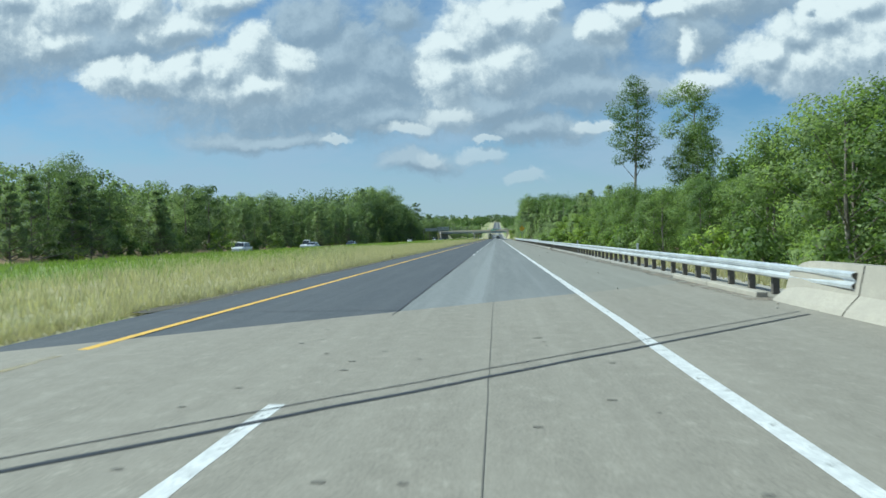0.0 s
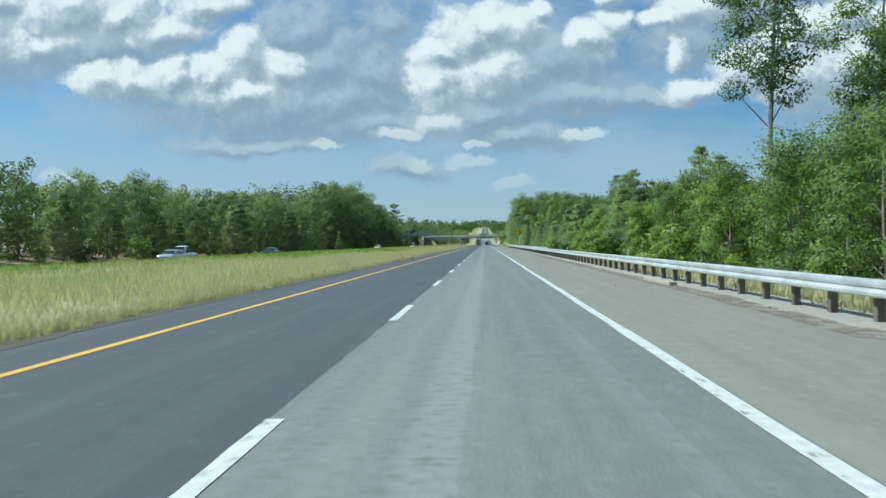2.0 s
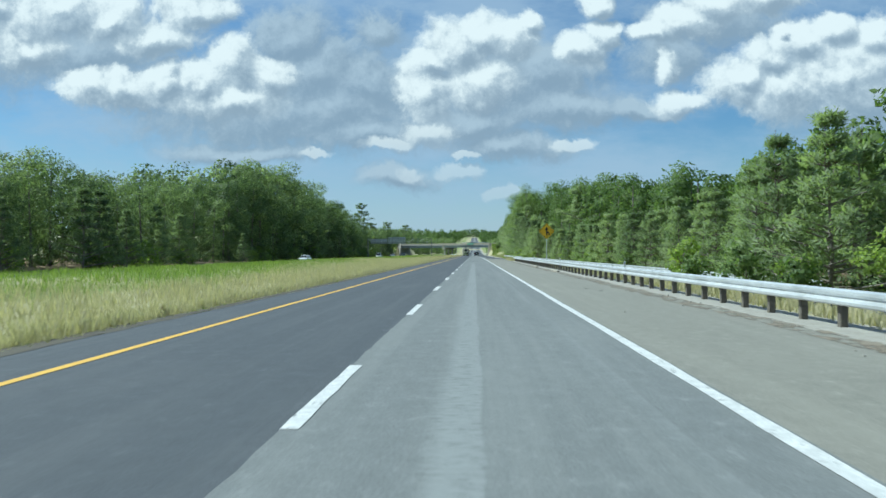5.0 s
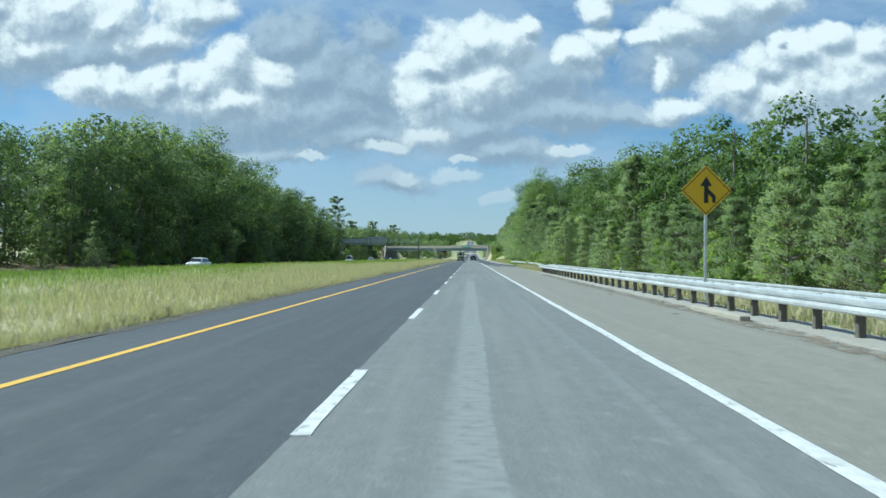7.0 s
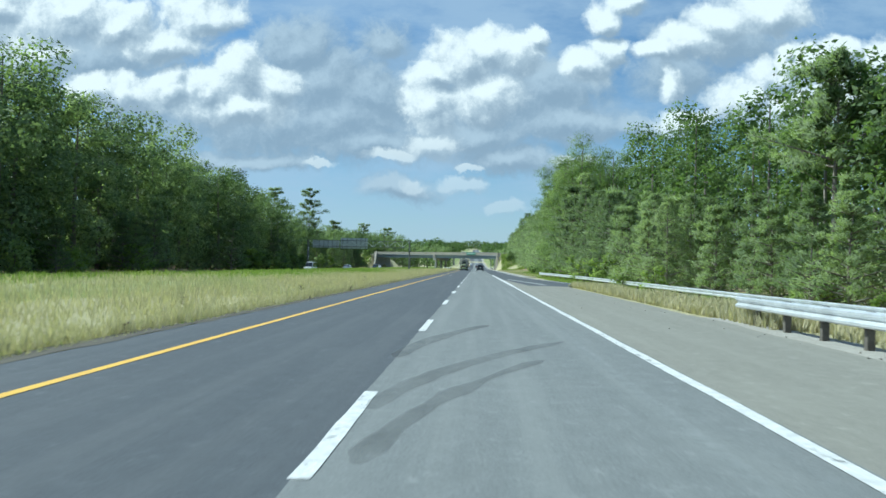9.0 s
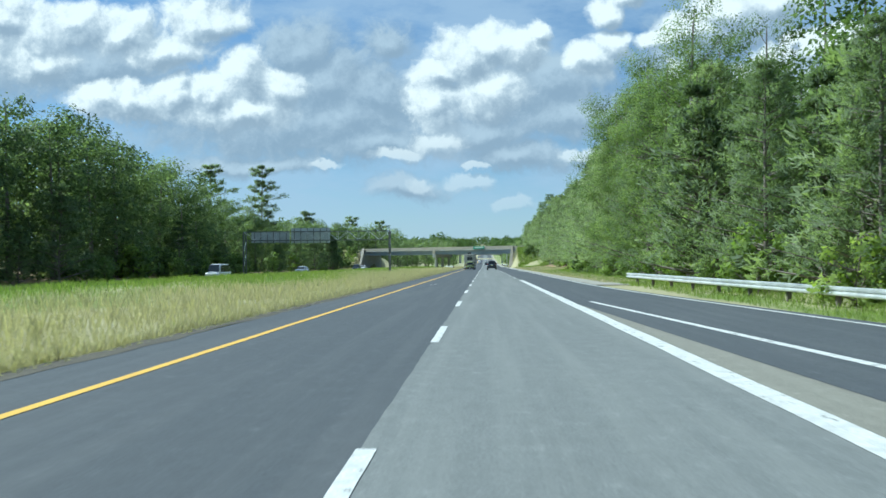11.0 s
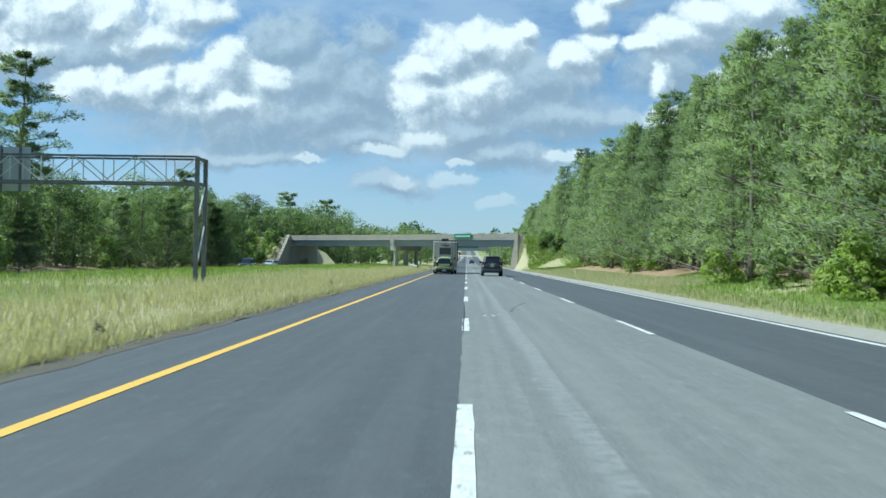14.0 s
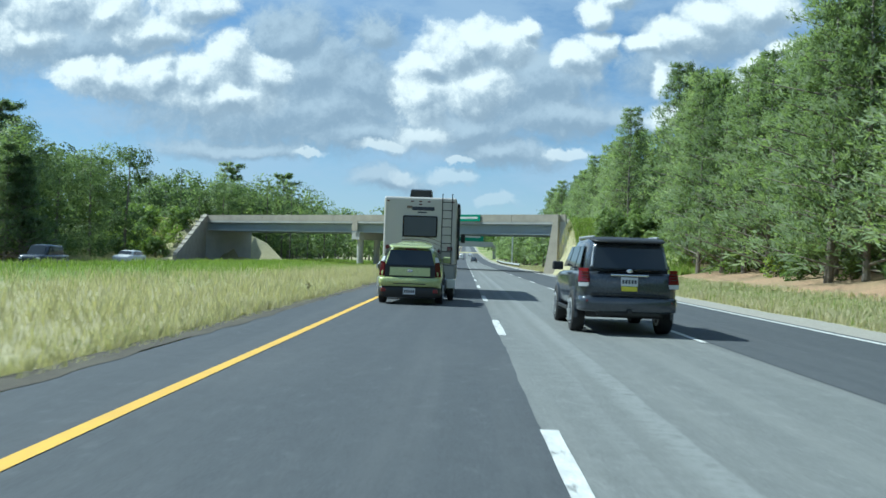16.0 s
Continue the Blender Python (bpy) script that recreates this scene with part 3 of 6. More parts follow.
# concrete barrier at the end of the deck
bar_thing = thing("concrete_barrier", "weathered pale concrete barrier with a flared end block", "barrier")
prof = [(7.35, 0.0), (7.40, 0.09), (7.62, 0.33), (7.72, 0.82), (7.95, 0.82), (8.02, 0.0)]
for y0, y1, nm in ((-60, 13.85, "barrier_wall"), (13.90, 17.3, "barrier_end")):
    bm = B()
    n = 10
    loft(bm, [[(x, y0 + (y1 - y0) * i / n, z * (1 if nm == "barrier_wall" else 1.0 - 0.25 * max(0, i / n - 0.75) * 4)) for x, z in prof] for i in range(n + 1)])
    part(nm, bm, M_CONC_W, bar_thing)

# ---- guard rails ----


def beam(points, z_top=0.71):
    """The W-shaped beam that follows the points."""
    shape = [(0.0, 0.0), (-0.075, -0.035), (-0.08, -0.085), (-0.01, -0.14), (-0.01, -0.17), (-0.08, -0.225), (-0.075, -0.275), (0.0, -0.31), (0.012, -0.305), (-0.06, -0.27), (-0.065, -0.23), (0.004, -0.165), (0.004, -0.145), (-0.065, -0.08), (-0.06, -0.04), (0.012, -0.005)]
    bm = B()
    loft(bm, [[(x + dx, y, z + z_top + dz) for dx, dz in shape] for x, y, z in points])
    return bm


def guard_rail(points, label, spacing=1.905, posts=True):
    g = thing("guard_rail", label, "guard rail", "guard rails")
    n = 0
    for a, b in zip(points, points[1:]):
        a, b = Vector(a), Vector(b)
        length = (b - a).length
        pieces = max(1, round(length / 7.62))
        for i in range(pieces):
            p, q = a.lerp(b, i / pieces), a.lerp(b, (i + 1) / pieces)
            part("rail_beam", beam([tuple(p - Y * 0.12), tuple(p.lerp(q, 0.5)), tuple(q)]), M_STEEL, g)
        k = max(1, round(length / spacing))
        for i in range(k):
            p = a.lerp(b, (i + 0.5) / k)
            if n == 0:
                bm = B()
                box(bm, 0.10, 0.25, -0.075, 0.075, -0.6, 0.70, 0.01, 1)
                post = part("post", bm, M_POST, g, "dark weathered post")
                bm = B()
                box(bm, 0.008, 0.098, -0.07, 0.07, 0.40, 0.68)
                block = part("spacer_block", bm, M_POST, g)
            else:
                post, block = post.copy(), block.copy()
                scene.collection.objects.link(post), scene.collection.objects.link(block)
            post.location = block.location = p
            n += 1
    return g


guard_rail([(7.66, 14.2, 0.0), (7.9, 22, 0.0), (8.1, 60, 0.0), (8.15, 150, 0.0), (8.2, 296, 0.0), (8.3, 302.6, 0.0)], "galvanised steel guard rail on dark posts beside the shoulder")
guard_rail([(15.3, 190, -0.46), (15.2, 262, -0.45), (14.6, 320, -0.42), (12.3, 365, -0.15), (10.1, 398, 0.0)], "galvanised steel guard rail beside the slip road", 3.8)
guard_rail([(9.3, 655, 0.0), (9.3, 715, 0.13), (9.5, 770, 0.5)], "galvanised steel guard rail beyond the bridge", 3.8)
guard_rail([(-7.4, 566, -0.05), (-9.6, 590, -0.05), (-11.4, 607, -0.05)], "galvanised steel guard rail in front of the bridge pier", 2.5)
for y in (18.2, 22.45, 88, 216, 236):
    bm = B()
    box(bm, 7.3, 7.55, y, y + 4.2, -0.02, 0.12, 0.03)
    tagged(part("kerb_stone", bm, M_CONC_W, None), "low pale concrete kerb stone beside the shoulder", "kerb", "kerb stones beside the rail")

# ---- merge warning sign ----
sign = thing("warning_sign", "yellow diamond merge warning sign on a steel post", "road sign", at=pose(9.1, 245.2, 0))
bm = B()
box(bm, -0.61, 0.61, 0.0, 0.012, -0.61, 0.61, 0.0)
bmesh.ops.rotate(bm, cent=(0, 0, 0), matrix=Matrix.Rotation(radians(45), 3, "Y"), verts=bm.verts)
bmesh.ops.bevel(bm, geom=[e for e in bm.edges if abs(e.verts[0].co.y - e.verts[1].co.y) > 0.005], offset=0.06, segments=4, affect="EDGES")
panel = part("sign_panel", bm, M_SIGN_Y, sign)
panel.location = (0, 0, 3.65)
for s0, s1, mt, nm in ((0.555, 0.53, M_BLACK, "border"),):
    bm = B()
    a = [bm.verts.new((s0 * 1.414 * x, -0.004, 3.65 + s0 * 1.414 * z)) for x, z in ((0, 1), (1, 0), (0, -1), (-1, 0))]
    b = [bm.verts.new((s1 * 1.414 * x, -0.004, 3.65 + s1 * 1.414 * z)) for x, z in ((0, 1), (1, 0), (0, -1), (-1, 0))]
    for i in range(4):
        bm.faces.new((a[i], a[(i + 1) % 4], b[(i + 1) % 4], b[i]))
    part(nm, bm, mt, sign, "thin black border")
bm = B()
for pts in ([(-0.07, -0.42), (0.07, -0.42), (0.07, 0.15), (-0.07, 0.15)], [(-0.19, 0.15), (0.19, 0.15), (0.0, 0.47)], [(0.20, -0.40), (0.31, -0.40), (0.31, -0.18), (0.07, 0.06), (0.07, -0.12), (0.20, -0.24)]):
    lo = [bm.verts.new((x, -0.008, 3.65 + z)) for x, z in pts]
    hi = [bm.verts.new((x, -0.003, 3.65 + z)) for x, z in pts]
    bm.faces.new(lo), bm.faces.new(hi[::-1])
    for i in range(len(pts)):
        j = (i + 1) % len(pts)
        bm.faces.new((lo[i], hi[i], hi[j], lo[j]))
part("merge_arrow", bm, M_BLACK, sign, "black merging arrow")
bm = B()
box(bm, -0.05, 0.05, 0.015, 0.075, -1.2, 4.2, 0.01, 1)
part("post", bm, M_STEEL, sign)

# ---- overhead sign gantry across the opposite carriageway ----
gantry = thing("sign_gantry", "dark steel truss gantry with the backs of road signs", "gantry")
GX0, GX1, GY, GZ0, GZ1 = -40.5, -15.3, 487.0, 5.55, 7.05
for x in (GX0, GX1):
    for y in (GY - 0.75, GY + 0.75):
        bm = B()
        box(bm, x - 0.11, x + 0.11, y - 0.11, y + 0.11, -0.5, GZ1, 0.015, 1)
        part("upright", bm, M_RUST, gantry)
    for z0, z1, t, nm, mt in ((0.6, 3.2, 0.08, "end_brace", M_STEEL), (3.2, 5.5, 0.08, "end_brace", M_STEEL), (GZ1 - 0.1, GZ1 - 0.1, 0.16, "end_beam", M_RUST), (GZ0, GZ0, 0.12, "end_beam", M_RUST)):
        part(nm, bar(B(), (x, GY - 0.7, z0), (x, GY + 0.7, z1), t, t), mt, gantry)
for y in (GY - 0.7, GY + 0.7):
    for z in (GZ0, GZ1):
        bm = B()
        bar(bm, (GX0, y, z), (GX1, y, z), 0.11, 0.11)
        part("chord", bm, M_RUST, gantry)
n = 14
for i in range(n):
    xa, xb = GX0 + (GX1 - GX0) * i / n, GX0 + (GX1 - GX0) * (i + 1) / n
    for y in (GY - 0.7, GY + 0.7):
        bm = B()
        z = (GZ0, GZ1) if i % 2 else (GZ1, GZ0)
        bar(bm, (xa, y, z[0]), (xb, y, z[1]), 0.055, 0.055), bar(bm, (xa, y, GZ0), (xa, y, GZ1), 0.05, 0.05)
        part("diagonal", bm, M_STEEL, gantry)
M_BACKS = material("sign_backs", (0.50, 0.54, 0.56), 0.5, 0.1, vary=0.06, scale=1, fine=8, bump=0, second=(0.42, 0.46, 0.49))
for x0, x1, z0, z1 in ((-39.6, -32.9, 5.2, 7.0), (-32.6, -25.8, 5.1, 7.7)):
    bm = B()
    box(bm, x0, x1, GY + 0.95, GY + 1.0, z0, z1)
    panel = part("sign_back", bm, M_BACKS, gantry, "grey ribbed back of a road sign")
    for i in range(6):
        x = x0 + (x1 - x0) * (i + 0.5) / 6
        bm = B()
        box(bm, x - 0.05, x + 0.05, GY + 0.82, GY + 0.948, z0 - 0.1, z1 + 0.1)
        part("rib", bm, M_RUST, panel)

# ---- road bridge over the carriageways ----
bridge = thing("road_bridge", "grey concrete road bridge on skewed abutments and a pier", "bridge")
BX0, BX1 = -37.6, 11.8


def along(x, off, z):
    """A point of the bridge: x along it, off across it (towards the viewer is negative)."""
    n = Vector((0.68, 1.0)).normalized()
    return (x + n.x * off, bridge_y(x) + n.y * off, z)


def slab(bm, x0, x1, o0, o1, z0, z1, cuts=1):
    loft(bm, [[along(x0 + (x1 - x0) * i / cuts, o, z) for o, z in ((o0, z0), (o1, z0), (o1, z1), (o0, z1))] for i in range(cuts + 1)])
    return bm


part("deck_slab", slab(B(), BX0 - 1, BX1 + 1, -4.6, 4.6, 5.45, 5.72), M_CONC, bridge)
for o in (-4.0, -1.4, 1.4, 4.0):
    bm = B()
    slab(bm, BX0, BX1, o - 0.2, o + 0.2, 4.30, 4.42), slab(bm, BX0, BX1, o - 0.04, o + 0.04, 4.42, 5.36), slab(bm, BX0, BX1, o - 0.2, o + 0.2, 5.36, 5.448)
    part("girder", bm, M_GIRDER, bridge, "grey-blue painted steel girder")
for o in (-4.62, 4.35):
    n = 9
    for i in range(n):
        x0, x1 = BX0 - 1 + (BX1 - BX0 + 2) * i / n, BX0 - 1 + (BX1 - BX0 + 2) * (i + 1) / n
        part("parapet_panel", slab(B(), x0, x1 - 0.03, o, o + 0.27, 5.724, 6.55), M_CONC_W, bridge)
for side, xe in ((-1, BX0), (1, BX1)):
    bm = B()
    slab(bm, min(xe, xe + side * 1.2), max(xe, xe + side * 1.2), -4.6, 4.6, -0.6, 5.44)
    part("abutment", bm, M_CONC, bridge)
    bm = B()
    if side > 0:
        loft(bm, [[along(xe + a, o, z) for a, z in ((-1.0, -0.5), (0.4, -0.5), (0.4, 6.5), (0.0, 6.5))] for o in (-5.05, -4.62)])
    else:
        # retains the bank: slopes from the end of the parapet down to the foot of the embankment
        far_end, toe = Vector(along(xe + 0.3, -4.64, 0)), Vector((-38.9, 612.0, 0))
        back_way = Vector((toe.y - far_end.y, far_end.x - toe.x, 0)).normalized() * 0.45
        loft(bm, [[p + off_w + Z * z for p, z in ((far_end, -0.6), (toe, -0.6), (toe, 0.5), (far_end, 6.5))] for off_w in (Vector(), back_way)])
    wing = part("wing_wall", bm, M_CONC_W, bridge, "pale sloping concrete wing wall")
    if side < 0:
        for k in range(9):
            a, b = far_end.lerp(toe, k / 9), far_end.lerp(toe, (k + 0.8) / 9)
            za, zb = 6.5 - 6.0 * k / 9, 6.5 - 6.0 * (k + 0.8) / 9
            bm = B()
            loft(bm, [[p + back_way * w + Z * (z + h) for w, h in ((-0.15, 0.003), (1.15, 0.003), (1.15, 0.16), (-0.15, 0.16))] for p, z in ((a, za), (b, zb))])
            part("coping_stone", bm, M_CONC_W, wing)
px = -12.6
bm = B()
slab(bm, px - 0.55, px + 0.55, -4.4, 4.4, 3.35, 4.29)
part("pier_cap", bm, M_CONC, bridge)
for o in (-3.4, 0.0, 3.4):
    bm = B()
    c = along(px, o, 0)
    rod(bm, (c[0], c[1], -0.6), (c[0], c[1], 3.345), 0.42, n=20)
    part("pier_column", bm, M_CONC, bridge, smooth=False)
bm = B()
slab(bm, px - 0.4, px + 0.4, -4.68, -4.645, 4.45, 5.7)
part("drain_plate", bm, M_CONC_W, bridge)
bm = B()
slab(bm, 0.2, 3.6, -4.75, -4.70, 5.75, 6.55)
name_plate = part("sign_plate", bm, M_SIGN_G, bridge, "small green road sign on the parapet")
bm = B()
slab(bm, 0.5, 3.3, -4.758, -4.752, 6.05, 6.28)
part("writing_bar", bm, M_WHITE, name_plate)
bm = B()
loft(bm, [[along(x, o, z) for o, z in ((-4.4, 5.3), (4.4, 5.3), (4.4, 5.74), (-4.4, 5.74))] for x in (-160, BX0 - 1.05)])
tagged(part("overpass_road", bm, M_OLD, None), "grey road on the embankment leading to the bridge", "road", kind="structure")

# second bridge far ahead with a green overhead sign
far_bridge = thing("far_bridge", "distant grey overpass across the motorway", "bridge")
fy = 860.0
for x0, x1, z0, z1, nm in ((-70, 60, 5.0, 6.3, "girder"), (-70, 60, 6.304, 7.1, "parapet")):
    bm = B()
    box(bm, x0, x1, fy, fy + 8, z0 + rise(fy), z1 + rise(fy))
    part(nm, bm, M_CONC, far_bridge)
for x in (-42, -14, 12, 34):
    bm = B()
    box(bm, x - 0.6, x + 0.6, fy + 1, fy + 7, -1, 5.0 + rise(fy))
    part("pier", bm, M_CONC, far_bridge)
og = thing("overhead_sign", "green overhead road sign on a steel frame", "road sign")
bm = B()
box(bm, -2.8, 3.6, 699.9, 700.0, 5.4, 8.0)
gp = part("sign_panel", bm, M_SIGN_G, og)
for z in (7.2, 6.3):
    bm = B()
    box(bm, -2.0, 2.8, 699.86, 699.896, z, z + 0.35)
    part("writing_bar", bm, M_WHITE, gp)
bm = B()
box(bm, -6.0, 10.5, 700.1, 700.4, 8.05, 8.35), box(bm, -6.2, -5.9, 700.1, 700.4, -0.5, 8.4), box(bm, 10.3, 10.6, 700.1, 700.4, -0.5, 8.4)
part("frame", bm, M_STEEL, og)

# ---- trees ----
RNG = np.random.default_rng(7)


def leaves(points, size, droop=0.3, aspect=0.55, rng=None, centres=None):
    """Small pointed leaf clumps, one diamond at each point, turned at random but facing away from the centres."""
    rng = rng or RNG
    n = len(points)
    a = rng.normal(size=(n, 3))
    a[:, 2] = a[:, 2] * 0.6 - droop
    face = rng.normal(size=(n, 3))
    if centres is not None:
        d = points - centres
        d /= np.linalg.norm(d, axis=1)[:, None] + 1e-6
        a -= d * (a * d).sum(1)[:, None] * 0.6
        face = d + face * 0.45
    a /= np.linalg.norm(a, axis=1)[:, None]
    b = np.cross(a, face)
    b /= np.linalg.norm(b, axis=1)[:, None]
    s = (size * rng.uniform(0.55, 1.45, n))[:, None]
    fold = np.cross(a, b) * s * 0.18
    p = points
    v = np.stack([p - a * s * 0.5, p + b * s * aspect * 0.5 + fold, p + a * s * 0.5, p - b * s * aspect * 0.5 + fold], 1)
    q = np.arange(n * 4).reshape(n, 4)
    return v.reshape(-1, 3), q


def broad_points(h, spread, n, base=0.25, lobes=13, rng=None, squash=0.8):
    """Leaf places in the lobes of a broad-leaved crown of height h (1 m trunk base at 0)."""
    rng = rng or RNG
    cs, rs = [], []
    for i in range(lobes):
        k = (i + 0.5) / lobes
        z = h * (base + (0.93 - base) * k)
        r = spread * (math.sin(math.pi * (0.16 + 0.70 * k)) ** 0.75) * rng.uniform(0.25, 0.95)
        a = i * 2.4 + rng.uniform(-0.5, 0.5)
        cs.append((r * math.cos(a), r * math.sin(a), z))
        rs.append(spread * rng.uniform(0.30, 0.55))
    cs, rs = np.array(cs), np.array(rs)
    pick = rng.choice(lobes, n, p=rs ** 2 / (rs ** 2).sum())
    d = rng.normal(size=(n, 3))
    d /= np.linalg.norm(d, axis=1)[:, None]
    rad = rs[pick] * rng.uniform(0.40, 1.08, n) ** 0.6 * np.where(d[:, 2] < -0.3, 0.75, 1.0)
    # ragged twigs
    rad *= 1 + 0.22 * np.sin(d[:, 0] * 9 + pick) * np.cos(d[:, 1] * 8 + pick * 2)
    mid = cs[pick] * np.array([0.86, 0.86, 1.0]) - np.array([0, 0, 0.25]) * rs[pick][:, None]
    return cs[pick] + d * rad[:, None] * np.array([1, 1, squash]), cs, mid


def rounded(points, centres, verts, quads, share=0.66):
    """Normals of leaf clumps that lean outwards from the heap they belong to, so that a crown is lit as a mass."""
    d = points - centres
    d /= np.linalg.norm(d, axis=1)[:, None] + 1e-6
    v = verts.reshape(-1, 4, 3)
    own = np.cross(v[:, 2] - v[:, 0], v[:, 1] - v[:, 3])
    own /= np.linalg.norm(own, axis=1)[:, None] + 1e-9
    own *= np.sign((own * d).sum(1))[:, None]
    n = d * share + own * (1 - share)
    n /= np.linalg.norm(n, axis=1)[:, None] + 1e-9
    return np.repeat(n, 4, axis=0)


def trunk_mesh(bm, h, r, limbs, lean=0.03, rng=None):
    rng = rng or RNG
    n, rings = 8, []
    k = 7
    for i in range(k + 1):
        t = i / k
        rr = r * (1 - 0.88 * t) * (1.25 if i == 0 else 1)
        cx, cy = lean * h * t * t + 0.06 * math.sin(t * 7 + r * 30), 0.05 * math.sin(t * 5 + r * 50)
        rings.append([(cx + rr * math.cos(2 * math.pi * j / n), cy + rr * math.sin(2 * math.pi * j / n), -0.6 + (h + 0.6) * t) for j in range(n)])
    loft(bm, rings)
    for c in limbs:
        z0 = max(h * 0.12, c[2] - math.hypot(c[0], c[1]) * 0.7 - h * 0.05)
        if z0 < h * 0.97:
            rod(bm, (lean * h * (z0 / h) ** 2, 0, z0), tuple(c), max(0.025, r * 0.35 * (1 - z0 / h)), 0.02, n=5)
    return bm


def make_tree(name, h, spread, n, mat, label, base=0.25, leaf=0.42, lobes=13, r=None, rng=None, category="tree"):
    rng = rng or RNG
    t = thing(name, label, category)
    pts, cs, mid = broad_points(h, spread, n, base, lobes, rng)
    r = r or h * 0.016
    part("trunk", trunk_mesh(B(), h * 0.9, r, cs if h < 15 else [], rng=rng), M_BARK, t)
    for c in cs if h > 21 else []:
        z0 = max(h * 0.12, c[2] - math.hypot(c[0], c[1]) * 0.7 - h * 0.05)
        part("limb", rod(B(), (0.03 * z0 * z0 / h, 0, z0), tuple(c), max(0.03, r * 0.35 * (1 - z0 / h)), 0.02, n=5), M_BARK, t)
    v, q = leaves(pts, leaf, rng=rng, centres=mid)
    c = new("crown", array_mesh("crown", v, q, mat, rounded(pts, mid, v, q)))
    c.parent = t
    return t


def pine_points(h, spread, n, base, rng, layers=None, taper=1.0, flat=0.35, uneven=0.15):
    """Needle-tuft places and their outward ways on the whorls of a pine; returns also the branch tips and the heart of each branch."""
    layers = layers or max(8, int(h * 1.5))
    P, W, H, tips = [], [], [], []
    for i in range(layers):
        t = (i + rng.uniform(-0.25, 0.25)) / layers
        z = h * (base + (0.985 - base) * max(0, t))
        reach = spread * ((1 - max(0, t)) ** taper * 0.95 + 0.08) * rng.uniform(0.7, 1.15)
        k = rng.integers(5, 8) if uneven < 0.4 else rng.integers(3, 6)
        for j in range(k):
            a = 2 * math.pi * (j + rng.uniform(-0.3, 0.3)) / k + i * 1.7
            L = reach * rng.uniform(0.8 - uneven, 1.15)
            tip = np.array([L * math.cos(a), L * math.sin(a), z + L * flat * rng.uniform(-0.2, 0.9)])
            tips.append(tip)
            m = max(3, int(n / (layers * k)))
            s = rng.uniform(0.25, 1.05, m) ** 0.7
            c = np.array([0, 0, z])
            p = c + (tip - c) * s[:, None] + rng.normal(size=(m, 3)) * np.array([0.16, 0.16, 0.10]) * (0.5 + L * 0.4)
            P.append(p)
            w = (tip - c) / (L + 1e-6)
            W.append(np.tile(w, (m, 1)))
            H.append(np.tile(c + (tip - c) * 0.62 - np.array([0, 0, 0.30 + 0.10 * L]), (m, 1)))
    return np.concatenate(P), np.concatenate(W), tips, np.concatenate(H)


def needles(P, W, size, rng, spikes=3, mid=None):
    """Tufts of thin blades that point outwards and up."""
    n = len(P)
    vs, k = [], 0
    for i in range(spikes):
        a = W + rng.normal(size=(n, 3)) * 0.75 + np.array([0, 0, 0.35])
        a /= np.linalg.norm(a, axis=1)[:, None]
        face = rng.normal(size=(n, 3)) * 0.5
        if mid is not None:
            face = face + (P - mid) / (np.linalg.norm(P - mid, axis=1)[:, None] + 1e-6)
        b = np.cross(a, face)
        b /= np.linalg.norm(b, axis=1)[:, None]
        s = (size * rng.uniform(0.6, 1.4, n))[:, None]
        Q = P + rng.normal(size=(n, 3)) * size * 0.35
        vs.append(np.stack([Q - a * s * 0.3, Q + a * s * 0.2 + b * s * 0.10, Q + a * s * 0.7, Q + a * s * 0.2 - b * s * 0.10], 1))
    v = np.concatenate(vs).reshape(-1, 3)
    return v, np.arange(len(v)).reshape(-1, 4)


def make_pine(name, h, spread, n, label, base=0.08, tuft=0.38, taper=1.0, rng=None, layers=None, mat=None, r=None, spikes=7, uneven=0.15):
    rng = rng or RNG
    t = thing(name, label, "tree")
    P, W, tips, mid = pine_points(h, spread, n, base, rng, layers, taper, uneven=uneven)
    bm = trunk_mesh(B(), h * 0.97, r or h * 0.012, [], 0.01, rng)
    for tip in tips[:: 1 if len(tips) < 70 else 3]:
        d = math.hypot(tip[0], tip[1])
        rod(bm, (0, 0, max(0.3, tip[2] - d * 0.3)), tuple(tip), 0.03 + 0.01 * d, 0.012, n=4)
    part("trunk", bm, M_BARK, t)
    v, q = needles(P, W, tuft, rng, spikes, mid)
    nrm = rounded(np.tile(P, (spikes, 1)), np.tile(mid, (spikes, 1)), v, q, 0.85)
    c = new("crown", array_mesh("crown", v, q, mat or M_NEEDLE, nrm))
    c.parent = t
    return t


SPARE = []


def prototype(t):
    SPARE.append(t)
    return t


def stand(t, x, y, s=1.0, turn=None, group="", sx=None, label=""):
    m = pose(x, y, land(x, y) - 0.1, 0, 0, random.uniform(0, 360) if turn is None else turn)
    c = copy_thing(t, m)
    k = sx or s * random.uniform(0.9, 1.1)
    c.scale = (k, k, s)
    if group:
        c["group"] = group
    if label:
        c["label"] = label
    return c


